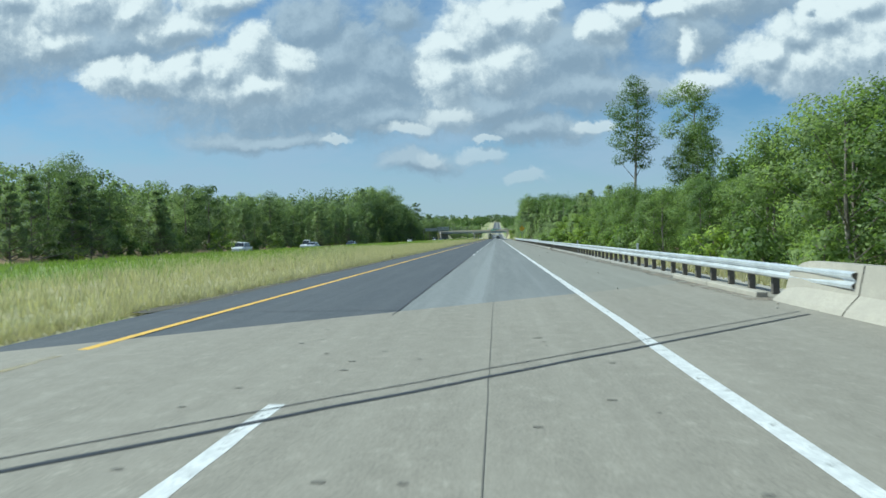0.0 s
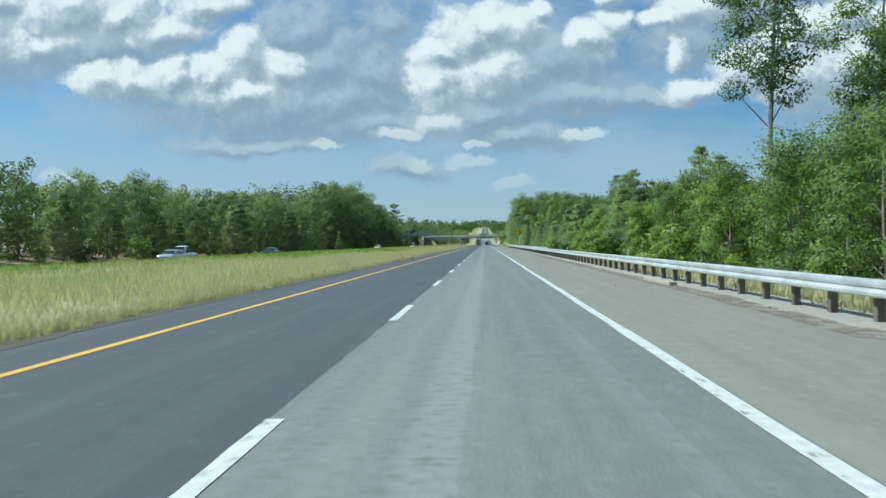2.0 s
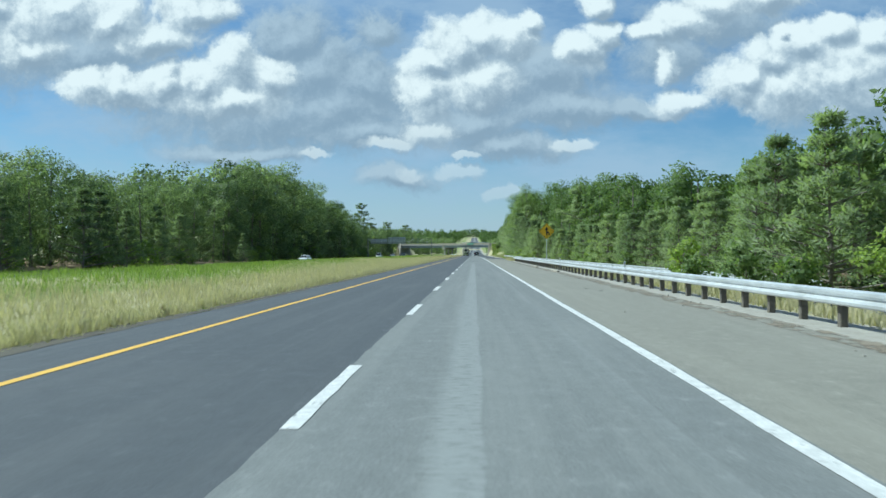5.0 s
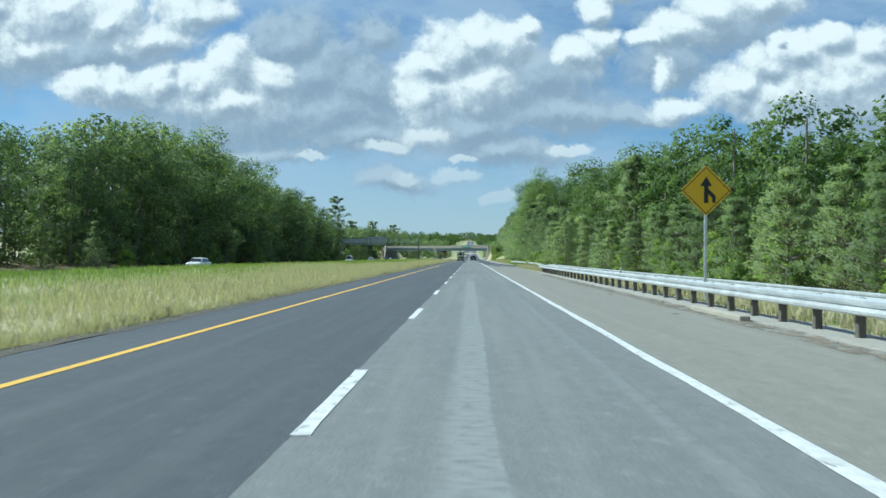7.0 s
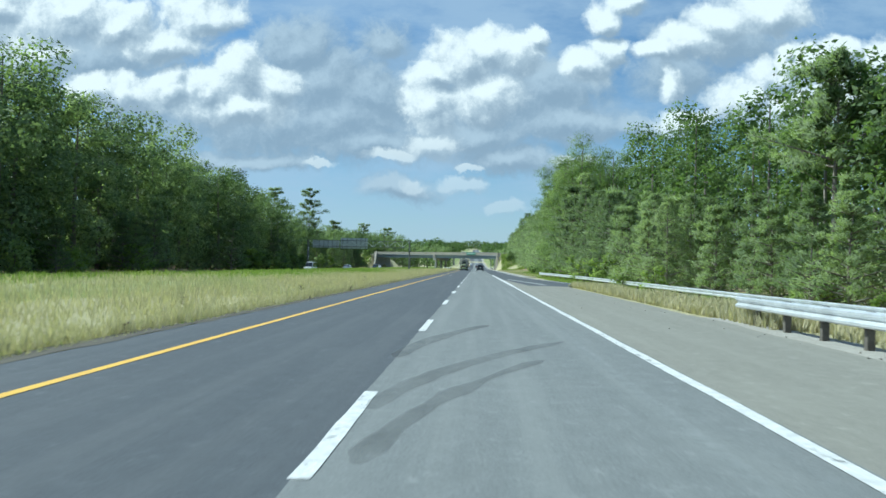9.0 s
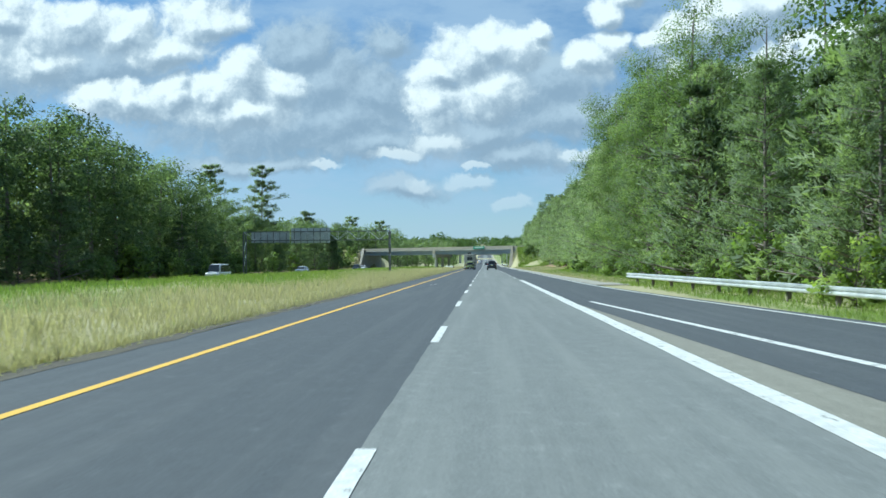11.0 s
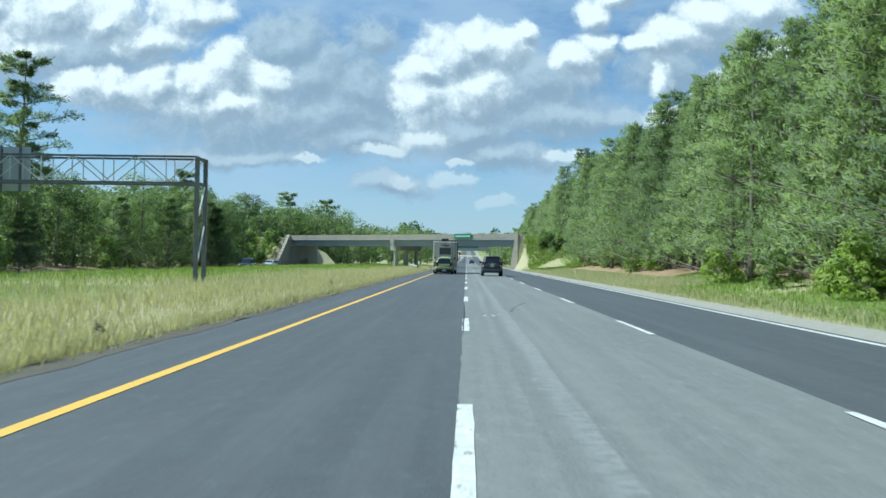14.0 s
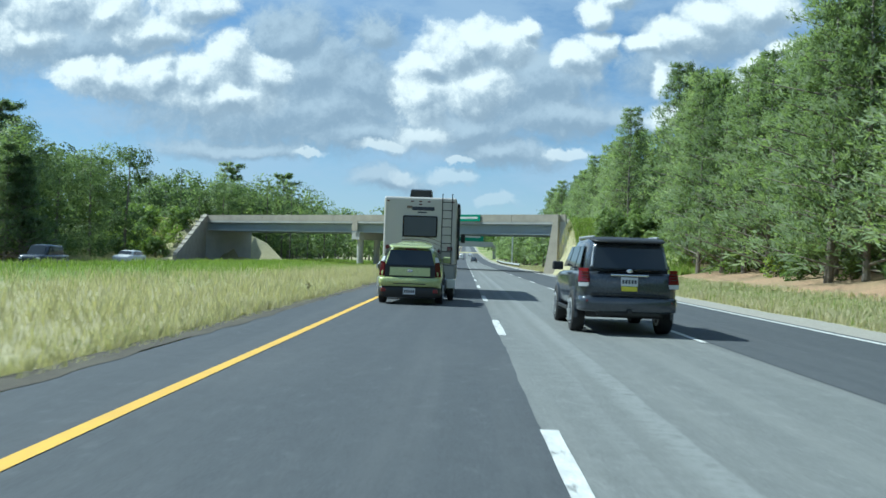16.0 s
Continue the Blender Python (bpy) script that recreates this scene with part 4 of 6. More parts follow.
random.seed(11)
LBL_B = "leafy broad-leaved tree at the edge of the wood"
broad = [prototype(make_tree("broadleaf_tree", 10, 2.9 + 0.25 * i, 6500, M_LEAF, LBL_B, 0.05 + 0.02 * i, 0.20, 16 + i)) for i in range(3)]
bright = [prototype(make_tree("young_tree", 5, 1.55, 2600, M_LEAF_B, "bright green young tree beside the road", 0.06, 0.17, 10)) for i in range(2)]
shade = [prototype(make_tree("broadleaf_tree", 20, 5.2 + 0.4 * i, 6500, M_LEAF_D, "tall dark broad-leaved tree of the wood beyond the median", 0.0, 0.38, 15)) for i in range(3)]
shade_back = [prototype(make_tree("broadleaf_tree", 20, 5.6, 1500, M_LEAF_D, "tall dark broad-leaved tree deep in the wood beyond the median", 0.0, 0.75, 18))]
tall = [prototype(make_tree("tall_broadleaf", 22, 4.1, 21000, M_LEAF, "tall broad-leaved tree with a narrow crown", 0.03, 0.15, 26)) for i in range(2)]
young_pine = [prototype(make_pine("young_pine", 6, 2.0, 1100, "bushy young pine in the roadside wood", 0.13, 0.20)) for i in range(3)]
young_back = [prototype(make_pine("young_pine", 6, 2.0, 330, "bushy young pine deeper in the roadside wood", 0.04, 0.36))]
pine = [prototype(make_pine("pine_tree", 15, 4.2 + 0.3 * i, 2400, "dense soft green pine beside the road", 0.09, 0.27, 0.72, layers=26)) for i in range(3)]
pine_high = [prototype(make_pine("pine_tree", 15, 4.2 + 0.3 * i, 2300, "soft green pine with a bare lower trunk", 0.10, 0.27, 0.70, layers=25)) for i in range(2)]
pine_back = [prototype(make_pine("pine_tree", 15, 4.2, 560, "dense green pine in the second row of the wood", 0.05, 0.6, 0.75, layers=19))]
bush = [prototype(make_tree("bush", 2.2, 1.25, 700, (M_LEAF, M_LEAF_B)[i], "rounded green bush at the wood's edge", 0.02, 0.22, 9, 0.05, category="bush")) for i in range(2)]
BACK = {}
for front, behind in ((young_pine, young_back), (pine, pine_back), (pine_high, pine_back), (shade, shade_back)):
    for p in front:
        BACK[p] = behind[0]


def right_front(y):
    """Kind and height of the first trees on the near side."""
    if y < 50:
        return random.choice(broad), random.uniform(7.6, 8.8) / 10
    if y < 112:
        return random.choice(broad), random.uniform(5.5, 6.5) / 10 if y < 76 else random.uniform(6.5, 7.6) / 10
    if y < 130:
        return (random.choice(bright), random.uniform(5.0, 6.5) / 5) if random.random() < 0.7 else (broad[0], random.uniform(6.0, 7.5) / 10)
    if y < 205:
        return (random.choice(young_pine), random.uniform(6.8, 8.8) / 6) if random.random() < 0.72 else (random.choice(bright), random.uniform(4.0, 6.0) / 5)
    if y < 335:
        return (random.choice(young_pine), random.uniform(6.0, 7.6) / 6) if random.random() < 0.93 else (random.choice(bright), random.uniform(3.6, 4.6) / 5)
    if y < 400:
        k = (y - 335) / 65
        return (random.choice(young_pine), (6 + 7 * k) * random.uniform(0.9, 1.12) / 6) if random.random() < 0.6 else (random.choice(pine), (7 + 6 * k) / 15)
    if y < 455:
        return (random.choice(tall), random.uniform(19.5, 24) / 22) if random.random() < 0.45 else (random.choice(pine), random.uniform(13, 17) / 15)
    return random.choice(pine if y < 490 else pine_high), random.uniform(14.8, 17.8) / 15


y = 22.0
while y < 700:
    for x, dx in ((15.6, 1.0), (19.5, 1.8)) if y < 490 else ((15.6, 1.3), (19.2, 2.0), (23.5, 2.0)):
        if abs(y - bridge_y(x)) < 8:
            continue
        t, s = right_front(y)
        t = BACK.get(t, t) if x > 18 else t
        stand(t, x + random.uniform(-dx, dx) + (3.7 if y > 497 else 1.9 if y > 455 else 0.9 if y > 400 else 3.2 if 200 < y < 340 else 0), y + random.uniform(-1.9, 1.9), s, group="roadside trees")
    y += 4.1
for _ in range(70):
    y = random.uniform(20, 330)
    stand(random.choice(bush), random.uniform(11.8, 14.6) + (5.2 if 205 < y else 0), y, random.uniform(0.5, 1.35), group="roadside bushes")
for _ in range(46):
    y = random.uniform(500, 650)
    if abs(y - bridge_y(20)) > 9:
        stand(random.choice(bush), random.uniform(18.5, 24), y, random.uniform(0.4, 1.0), group="roadside bushes")
for _ in range(34):
    y = random.uniform(340, 535)
    stand(random.choice(bush), random.uniform(12.8, 14.6) + (3.7 if y > 497 else 1.9 if y > 461 else 0), y, random.uniform(0.5, 1.4), group="roadside bushes")


def left_height(y):
    pts = [(-20, 11.5), (90, 11), (200, 11.2), (290, 13.5), (308, 14), (320, 17.5), (336, 20), (367, 23.5), (393, 22.5), (425, 20), (483, 17.5), (508, 11.5), (560, 12.5), (600, 14), (640, 15), (760, 16)]
    for (a, p), (b, q) in zip(pts, pts[1:]):
        if y <= b:
            return p + (q - p) * (y - a) / (b - a)
    return 16


y = 70.0
while y < 760:
    for x in (-47.5, -53.5):
        if -22 < y - bridge_y(x) < 14:
            continue
        h = left_height(y) * random.uniform(0.8, 1.12)
        stand(random.choice(shade if x > -50 else shade_back), x + random.uniform(-1.5, 1.5), y + random.uniform(-2, 2), h / 20, sx=max(0.55, h / 20) * random.uniform(0.85, 1.1), group="wood beyond the median")
    y += 5.6
for _ in range(120):
    y = random.uniform(60, 590)
    x = random.uniform(-45.5, -41.5)
    stand(random.choice((*bush, young_pine[0])), x, y, random.uniform(0.9, 1.7) if y < 300 else random.uniform(1.0, 2.0), group="bushes beyond the median")
for _ in range(48):
    x = random.uniform(12.8, 21)
    stand(bush[0], x, bridge_y(x) - random.uniform(6.5, 13), random.uniform(0.5, 1.0), group="bushes on the embankment")
for _ in range(85):
    x = random.uniform(-62, -42.5)
    stand(random.choice(bush), x, bridge_y(x) - random.uniform(8, 20), random.uniform(0.8, 1.4), group="bushes on the embankment")

# single trees that stand out
for x, y, h in ((19.2, 131.5, 10.2), (21.5, 134, 9.6), (18.8, 166, 10.6), (20.6, 170, 11.6), (19.2, 175, 11.2), (21.6, 179, 12.0)):
    stand(random.choice(pine), x, y, h / 15, group="roadside trees", sx=0.62, label="taller dark pine above the young roadside trees")
M_PALE = material("pale_bark", (0.33, 0.31, 0.28), 0.9, vary=0.25, scale=1, fine=9, bump=0.5, second=(0.22, 0.2, 0.18))
for x, y, h in ((21.6, 122, 25.5), (30.2, 124.5, 25.2), (29.6, 119.5, 17.5)):
    t = make_tree("tall_poplar", h, 4.0, 11000, M_LEAF, "tall slender tree with bare pale forked trunk", 0.47, 0.22, 21, 0.3)
    t.matrix_basis = pose(x, y, land(x, y))
    for c in t.children:
        if c.name.startswith("trunk"):
            c.data.materials[0] = M_PALE
for x, y, h in ((-57.2, 519, 23), (-49.1, 530.3, 24.8), (-54, 690, 21.5), (-42.5, 692, 20.5), (-52, 592, 17.5)):
    t = make_pine("old_pine", h, 6.6, 2600, "tall old pine with a bare trunk and layered crown", 0.40, 0.42, 0.62, layers=13, r=0.26, uneven=0.6)
    t.matrix_basis = pose(x, y, land(x, y))
for x, y, h in ((24, 334, 16.8),):
    t = make_pine("old_pine", h, 4.6, 2000, "tall old pine with an open rounded crown", 0.52, 0.42, 0.5, layers=10, r=0.26, uneven=0.5)
    t.matrix_basis = pose(x, y, land(x, y))

for t in SPARE:
    for o in (*t.children_recursive, t):
        bpy.data.objects.remove(o)

# ---- woods behind, uncountable ----


def wood(name, label, spots, n, leaf, mat, trunks=True):
    """Many trees behind the first rows as one mesh of leaf clumps, and one of trunks."""
    rng = np.random.default_rng(len(spots))
    V, NR = [], []
    bm = B()
    for x, y, h, s in spots:
        p, cs, mid = broad_points(h, s, n if isinstance(n, int) else n[0] if abs(x) < n[2] else n[1], 0.12, 15, rng)
        base = np.array([x, y, land(x, y)])
        v, q = leaves(p + base, leaf, rng=rng, centres=mid + base)
        V.append(v), NR.append(rounded(p + base, mid + base, v, q))
        z = land(x, y)
        bmesh.ops.create_cone(bm, cap_ends=False, segments=5, radius1=0.2, radius2=0.06, depth=h * 0.9, matrix=Matrix.Translation((x, y, z + h * 0.42)))
    v = np.concatenate(V)
    w = tagged(new(name, array_mesh(name, v, np.arange(len(v)).reshape(-1, 4), mat, np.concatenate(NR))), label, "woods", kind="stuff")
    part("trunks", bm, M_BARK, w)
    return w


def back_height(y):
    pts = [(-60, 8.5), (150, 8.5), (200, 10.0), (265, 11.5), (300, 15), (345, 18.5), (400, 21), (461, 19.5), (490, 16.5), (800, 15)]
    for (a, p), (b, q) in zip(pts, pts[1:]):
        if y <= b:
            return p + (q - p) * (y - a) / (b - a)
    return 14


random.seed(5)
spots = []
for x in (25, 31, 38, 47):
    y = 20.0
    while y < 760:
        if abs(y - bridge_y(x)) > 11:
            h = back_height(y - 0.9 * (x - 25)) * random.uniform(0.85, 1.1)
            spots.append((x + random.uniform(-2, 2), y + random.uniform(-2, 2), h, h * 0.17 + 1.2))
        y += 6.5
wood("wood", "dense broad-leaved wood behind the roadside trees", spots, (2000, 700, 34), 0.42, M_LEAF)
spots = []
for x in (-61, -70, -82):
    y = 40.0
    while y < 900:
        if abs(y - bridge_y(x)) > 12:
            h = left_height(y) * random.uniform(0.85, 1.1)
            spots.append((x + random.uniform(-3, 3), y + random.uniform(-3, 3), h, h * 0.2 + 1.2))
        y += 8
wood("wood", "dense dark wood beyond the opposite carriageway", spots, 420, 0.8, M_LEAF_D)
spots = []
for k in range(520):
    side = random.choice((-1, 1))
    y = random.uniform(745, 2100)
    x = side * random.uniform(0, 1) ** 1.6 * 150 + (14 if side > 0 else -22)
    h = random.uniform(13, 19)
    spots.append((x, y, h, 4.6))
wood("far_wood", "distant green wood along the rising road", spots, 230, 1.25, M_LEAF)
spots = []
for x in range(-90, -10, 4):
    for y in (672, 690, 706, 722):
        if y - bridge_y(x) > 14:
            h = random.uniform(13.5, 19.0) if x < -36 else random.uniform(9, 12)
            spots.append((x + random.uniform(-1.5, 1.5), y + random.uniform(-5, 5), h, 2.2 + 0.14 * h))
for k in range(46):
    spots.append((random.uniform(13.0, 17.5), random.uniform(625, 860), random.uniform(7, 11), 3.0))
wood("far_wood", "green trees along the road beyond the bridge", spots, 900, 0.5, M_LEAF_D)
spots = [(random.uniform(-420, 420), random.uniform(2150, 2350), random.uniform(16, 24), 9) for k in range(150)]
wood("far_wood", "distant wooded ridge at the horizon", spots, 70, 4.0, M_LEAF_D)

# ---- grass ----


def tufts(name, label, n, area, height, mat, keep=None, blades=3, width=0.03, seed=1):
    rng = np.random.default_rng(seed)
    x0, x1, y0, y1, near = area
    u = rng.uniform(0, 1, n) ** near
    x, y = x0 + (x1 - x0) * u, rng.uniform(y0, y1, n)
    if keep is not None:
        ok = keep(x, y, rng)
        x, y = x[ok], y[ok]
    n = len(x)
    z = np.array([land(a, b) for a, b in zip(x, y)]) - 0.03
    patch = 0.85 + 0.22 * np.sin(x * 0.9 + 2 * np.sin(y * 0.21)) * np.sin(y * 0.37 + x * 0.3) + 0.2 * np.sin(x * 3.1 + 1.7 * np.sin(y * 1.3)) * np.sin(y * 2.3 + x * 1.9)
    patch = np.clip(patch, 0.45, 1.2) * np.where(np.abs(x + 5) < 2.5, 0.72, 1.0)
    out = []
    for b in range(blades):
        a = rng.uniform(0, 2 * math.pi, n)
        h = height * patch * rng.uniform(0.5, 1.3, n)
        tip = np.stack([x + np.cos(a) * h * 0.24, y + np.sin(a) * h * 0.24, z + h], 1)
        w = width * (1 + h)
        ox, oy = -np.sin(a) * w, np.cos(a) * w
        mid = np.stack([x + np.cos(a) * h * 0.07, y + np.sin(a) * h * 0.07, z + h * 0.55], 1)
        off = np.stack([ox, oy, np.zeros(n)], 1)
        root = np.stack([x, y, z], 1)
        out.append(np.stack([root - off, root + off, mid + off * 0.9, tip], 1))
    v = np.concatenate(out).reshape(-1, 3)
    return tagged(new(name, array_mesh(name, v, np.arange(len(v)).reshape(-1, 4), mat)), label, "grass", kind="stuff")


def green_patch(x, y):
    return (-x - 13.5 + 4.2 * np.clip((y - 478) / 40, 0, 1)) / 5.0 + 0.8 * np.sin(y * 0.031 + 1.2) + 0.4 * np.sin(y * 0.09 + x * 0.3)


tufts("tall_grass", "tall dry straw-coloured grass on the median", 330000, (-5.4, -27.5, 0, 660, 2.3), 0.42, M_GRASS, lambda x, y, r: (green_patch(x, y) + r.normal(size=len(x)) * 0.5 < 0.75) | (x > -9), 2, 0.0028, 1)
tufts("green_grass", "fresh green weeds and grass on the median", 130000, (-8.5, -27.5, 0, 660, 1.0), 0.40, M_GRASS_G, lambda x, y, r: green_patch(x, y) + r.normal(size=len(x)) * 0.4 > 0.55, 2, 0.006, 2)
tufts("verge_grass", "dry grass behind the guard rail", 20000, (8.7, 13.0, 20, 345, 1.0), 0.42, M_GRASS, None, 3, 0.010, 3)
tufts("verge_grass", "green grass verge below the pines", 68000, (9.6, 18.0, 345, 690, 1.0), 0.26, M_GRASS_G, lambda x, y, r: (x < 16.0) | (y < 508), 2, 0.007, 4)
tufts("verge_grass", "pale dry grass along the gravel edge", 26000, (9.0, 12.2, 400, 690, 1.0), 0.26, M_GRASS, None, 2, 0.006, 9)
tufts("verge_grass", "yellowed dry grass below the soil bank", 42000, (9.4, 15.8, 490, 690, 1.0), 0.34, M_GRASS, None, 3, 0.006, 19)
tufts("verge_grass", "rough grass on the bridge embankment", 14000, (-43, -62, 585, 650, 1.0), 0.6, M_GRASS, None, 3, 0.05, 5)
tufts("edge_grass", "tangled weeds along the edge of the asphalt", 42000, (-5.14, -5.9, 8, 660, 1.0), 0.28, M_GRASS, None, 3, 0.006, 6)
tufts("edge_grass", "low green weeds along the edge of the asphalt", 16000, (-5.1, -6.4, 8, 660, 1.0), 0.20, M_GRASS_G, lambda x, y, r: np.sin(y * 0.8 + 2 * np.sin(y * 0.13)) > 0.2, 3, 0.008, 16)
tufts("verge_grass", "rough grass on the bank beside the bridge", 24000, (10.5, 24, 572, 606, 1.0), 0.6, M_GRASS_G, None, 2, 0.03, 7)
tufts("verge_grass", "tall dry grass between the road and the slip road", 12000, (8.3, 12.0, 300, 345, 1.0), 0.5, M_GRASS, None, 3, 0.010, 8)

# ragged dark edge of the asphalt, grass shade put into its soil colour, and the weeds that stand on it
M_EDGE_SHADED = material("shaded_edge_soil", (0.075, 0.066, 0.05), 0.95, vary=0.35, scale=1.5, fine=12, bump=0.6, depth=0.03, second=(0.10, 0.09, 0.065))
strip("soil_edge", M_EDGE_SHADED, "dark crumbled soil along the edge of the asphalt, with overhanging grass's shade in its colour", "ground", -5.4, -4.93, 16.1, 660, 0.005, wave=0.16, dy=0.4)
M_WEED = leafy("weed_leaves", (0.40, 0.37, 0.23), 0.35, 0.8, 0.7)
weeds = [make_tree("weed", 0.5, 0.2 + 0.06 * i, 240, M_WEED, "scruffy grey-green weed at the edge of the asphalt", 0.02, 0.05, 9, 0.006, category="weed") for i in range(2)]
random.seed(31)
for _ in range(80):
    near = random.random() < 0.7
    w = stand(random.choice(weeds), random.uniform(-5.7, -5.1) if near else random.uniform(-8.5, -5.6), random.uniform(18, 560), random.uniform(0.3, 0.75) * (1 if near else 1.3), group="weeds along the road")
    w.location.z += 0.08
for w in weeds:
    for o in (*w.children_recursive, w):
        bpy.data.objects.remove(o)

# ---- vehicles ----
M_GREEN = material("lime_car_paint", (0.45, 0.505, 0.215), 0.28, 0.2, vary=0.03, scale=2, fine=60, bump=0, coat=0.6)
M_NAVY = material("dark_car_paint", (0.055, 0.065, 0.08), 0.26, 0.3, vary=0.05, scale=2, fine=60, bump=0, coat=0.8)
M_CREAM = material("camper_panel", (0.50, 0.48, 0.455), 0.4, vary=0.03, scale=1, fine=20, bump=0.02, coat=0.2)
M_CAMP_G = material("camper_grey", (0.27, 0.27, 0.265), 0.45, vary=0.05, scale=1, fine=20, bump=0.02)
M_BROWN = material("camper_brown", (0.16, 0.12, 0.10), 0.45, vary=0.05, scale=1, fine=20, bump=0)
M_CHROME = material("chrome", (0.75, 0.76, 0.77), 0.15, 1.0, vary=0.03, scale=2, fine=20, bump=0)
M_ALLOY = material("alloy", (0.50, 0.51, 0.52), 0.38, 0.6, vary=0.05, scale=5, fine=30, bump=0)
M_RED = material("red_lens", (0.17, 0.006, 0.010), 0.15, vary=0.1, scale=5, fine=60, bump=0.1, coat=0.8)
M_CLEAR = material("clear_lens", (0.65, 0.66, 0.67), 0.15, vary=0.1, scale=5, fine=60, bump=0.1, coat=0.8)
M_PLATE = material("plate_white", (0.66, 0.68, 0.70), 0.4, vary=0.03, scale=5, fine=30, bump=0)
M_PLATE_Y = material("plate_yellow", (0.75, 0.68, 0.06), 0.45, vary=0.05, scale=5, fine=30, bump=0)
M_INK = material("ink", (0.03, 0.035, 0.06), 0.5, vary=0.1, scale=5, fine=30, bump=0)
M_GLASS = glass("tinted_glass", (0.028, 0.034, 0.04))
M_RED_D = material("dark_red_lens", (0.085, 0.006, 0.010), 0.15, vary=0.1, scale=5, fine=60, bump=0.1, coat=0.8)
M_SILVER = material("silver_paint", (0.55, 0.56, 0.58), 0.25, 0.4, vary=0.03, scale=2, fine=60, bump=0, coat=0.7)
M_WPAINT = material("white_car_paint", (0.75, 0.75, 0.74), 0.28, 0.0, vary=0.03, scale=2, fine=60, bump=0, coat=0.7)


def wheel(parent, x, y, r, w, spokes=6):
    """A wheel at the side x of its vehicle (outer face away from the middle)."""
    s = 1 if x > 0 else -1
    bm = B()
    wheel_ring(bm, (x, y, r), r * 0.62, r, w)
    tyre = part("tyre", bm, M_RUBBER, parent, smooth=True)
    bm = B()
    xo = x + s * (w / 2 + 0.004)
    rod(bm, (xo - s * 0.05, y, r), (xo, y, r), r * 0.13, n=12)
    wheel_ring(bm, (x, y, r), r * 0.52, r * 0.66, w * 1.05)
    for i in range(spokes):
        a = 2 * math.pi * i / spokes
        bar(bm, (xo + s * 0.01, y + 0.1 * r * math.cos(a), r + 0.1 * r * math.sin(a)), (xo + s * 0.01, y + r * 0.58 * math.cos(a), r + r * 0.58 * math.sin(a)), 0.05, r * 0.16)
    part("rim", bm, M_ALLOY, tyre)
    bm = B()
    rod(bm, (x - s * 0.02, y, r), (x + s * 0.01, y, r), r * 0.53, n=20)
    part("brake_disc", bm, M_CAMP_G, tyre)
    return tyre


def arch(parent, x, y, r, mat=None):
    """The lip round a wheel opening."""
    bm = B()
    n = 14
    ring = []
    for i in range(n + 1):
        a = math.pi * (-0.06 + 1.12 * i / n)
        ring.append([(x + dx, y + rr * math.cos(a), r * 0.95 + rr * math.sin(a)) for dx, rr in ((-0.03, r * 1.08), (0.03, r * 1.08), (0.03, r * 1.2), (-0.03, r * 1.2))])
    loft(bm, ring)
    lip = part("wheel_arch", bm, mat or M_BLACK, parent)
    s = 1 if x > 0 else -1
    bm = B()
    rim = [(y + r * 1.1 * math.cos(math.pi * (-0.06 + 1.12 * i / n)), r * 0.95 + r * 1.1 * math.sin(math.pi * (-0.06 + 1.12 * i / n))) for i in range(n + 1)]
    rings = [[(x + s * dx, a, b) for a, b in rim] for dx in (-0.04, 0.022)]
    loft(bm, rings)
    part("wheel_well", bm, M_RUBBER, parent)
    return lip


def quad_panel(name, pts, depth, mat, parent, label="", y_to=1):
    """A panel with thickness, from its outline on the rear or a side."""
    bm = B()
    v = [Vector(p) for p in pts]
    nrm = (v[1] - v[0]).cross(v[-1] - v[0]).normalized()
    a = [bm.verts.new(p) for p in v]
    b = [bm.verts.new(p + nrm * depth) for p in v]
    bm.faces.new(a), bm.faces.new(b[::-1])
    for i in range(len(v)):
        j = (i + 1) % len(v)
        bm.faces.new((a[i], b[i], b[j], a[j]))
    bmesh.ops.bevel(bm, geom=[e for e in bm.edges if e.verts[0] in b and e.verts[1] in b], offset=min(abs(depth) * 0.6, 0.012), segments=2, affect="EDGES")
    return part(name, bm, mat, parent, label)


def plate(parent, y, z, w=0.31, h=0.155, mat=None, x=0.0):
    bm = B()
    box(bm, x - w / 2, x + w / 2, y - 0.012, y, z - h / 2, z + h / 2, 0.004, 1)
    p = part("number_plate", bm, mat or M_PLATE, parent, "pale number plate with dark bars")
    for i in range(5):
        bm = B()
        xx = x - w * 0.36 + i * w * 0.18
        box(bm, xx - w * 0.06, xx + w * 0.06, y - 0.0155, y - 0.0125, z - h * 0.22, z + h * 0.2)
        part("plate_bar", bm, M_INK, p)
    return p


def mirror(parent, x, y, z, mat):
    s = 1 if x > 0 else -1
    bm = B()
    box(bm, min(x, x + s * 0.24), max(x, x + s * 0.24), y - 0.08, y + 0.09, z - 0.08, z + 0.1, 0.04, 3)
    part("mirror", bm, mat, parent)


def shell(parent, name, stations, mat, label="", power=5.0, lean=0.0):
    bm = B()
    loft(bm, [section(y, hw, z0, z1, power, 32, lean) for y, hw, z0, z1 in stations])
    return part(name, bm, mat, parent, label, smooth=True)


def side_windows(parent, hw_lo, hw_hi, z_lo, z_hi, spans):
    for s in (-1, 1):
        for (ya, yb, yc, yd) in spans:
            pts = [(s * hw_lo, ya, z_lo), (s * hw_lo, yb, z_lo), (s * hw_hi, yc, z_hi), (s * hw_hi, yd, z_hi)]
            quad_panel("side_window", pts if s > 0 else pts[::-1], 0.012, M_GLASS, parent, "dark tinted window")


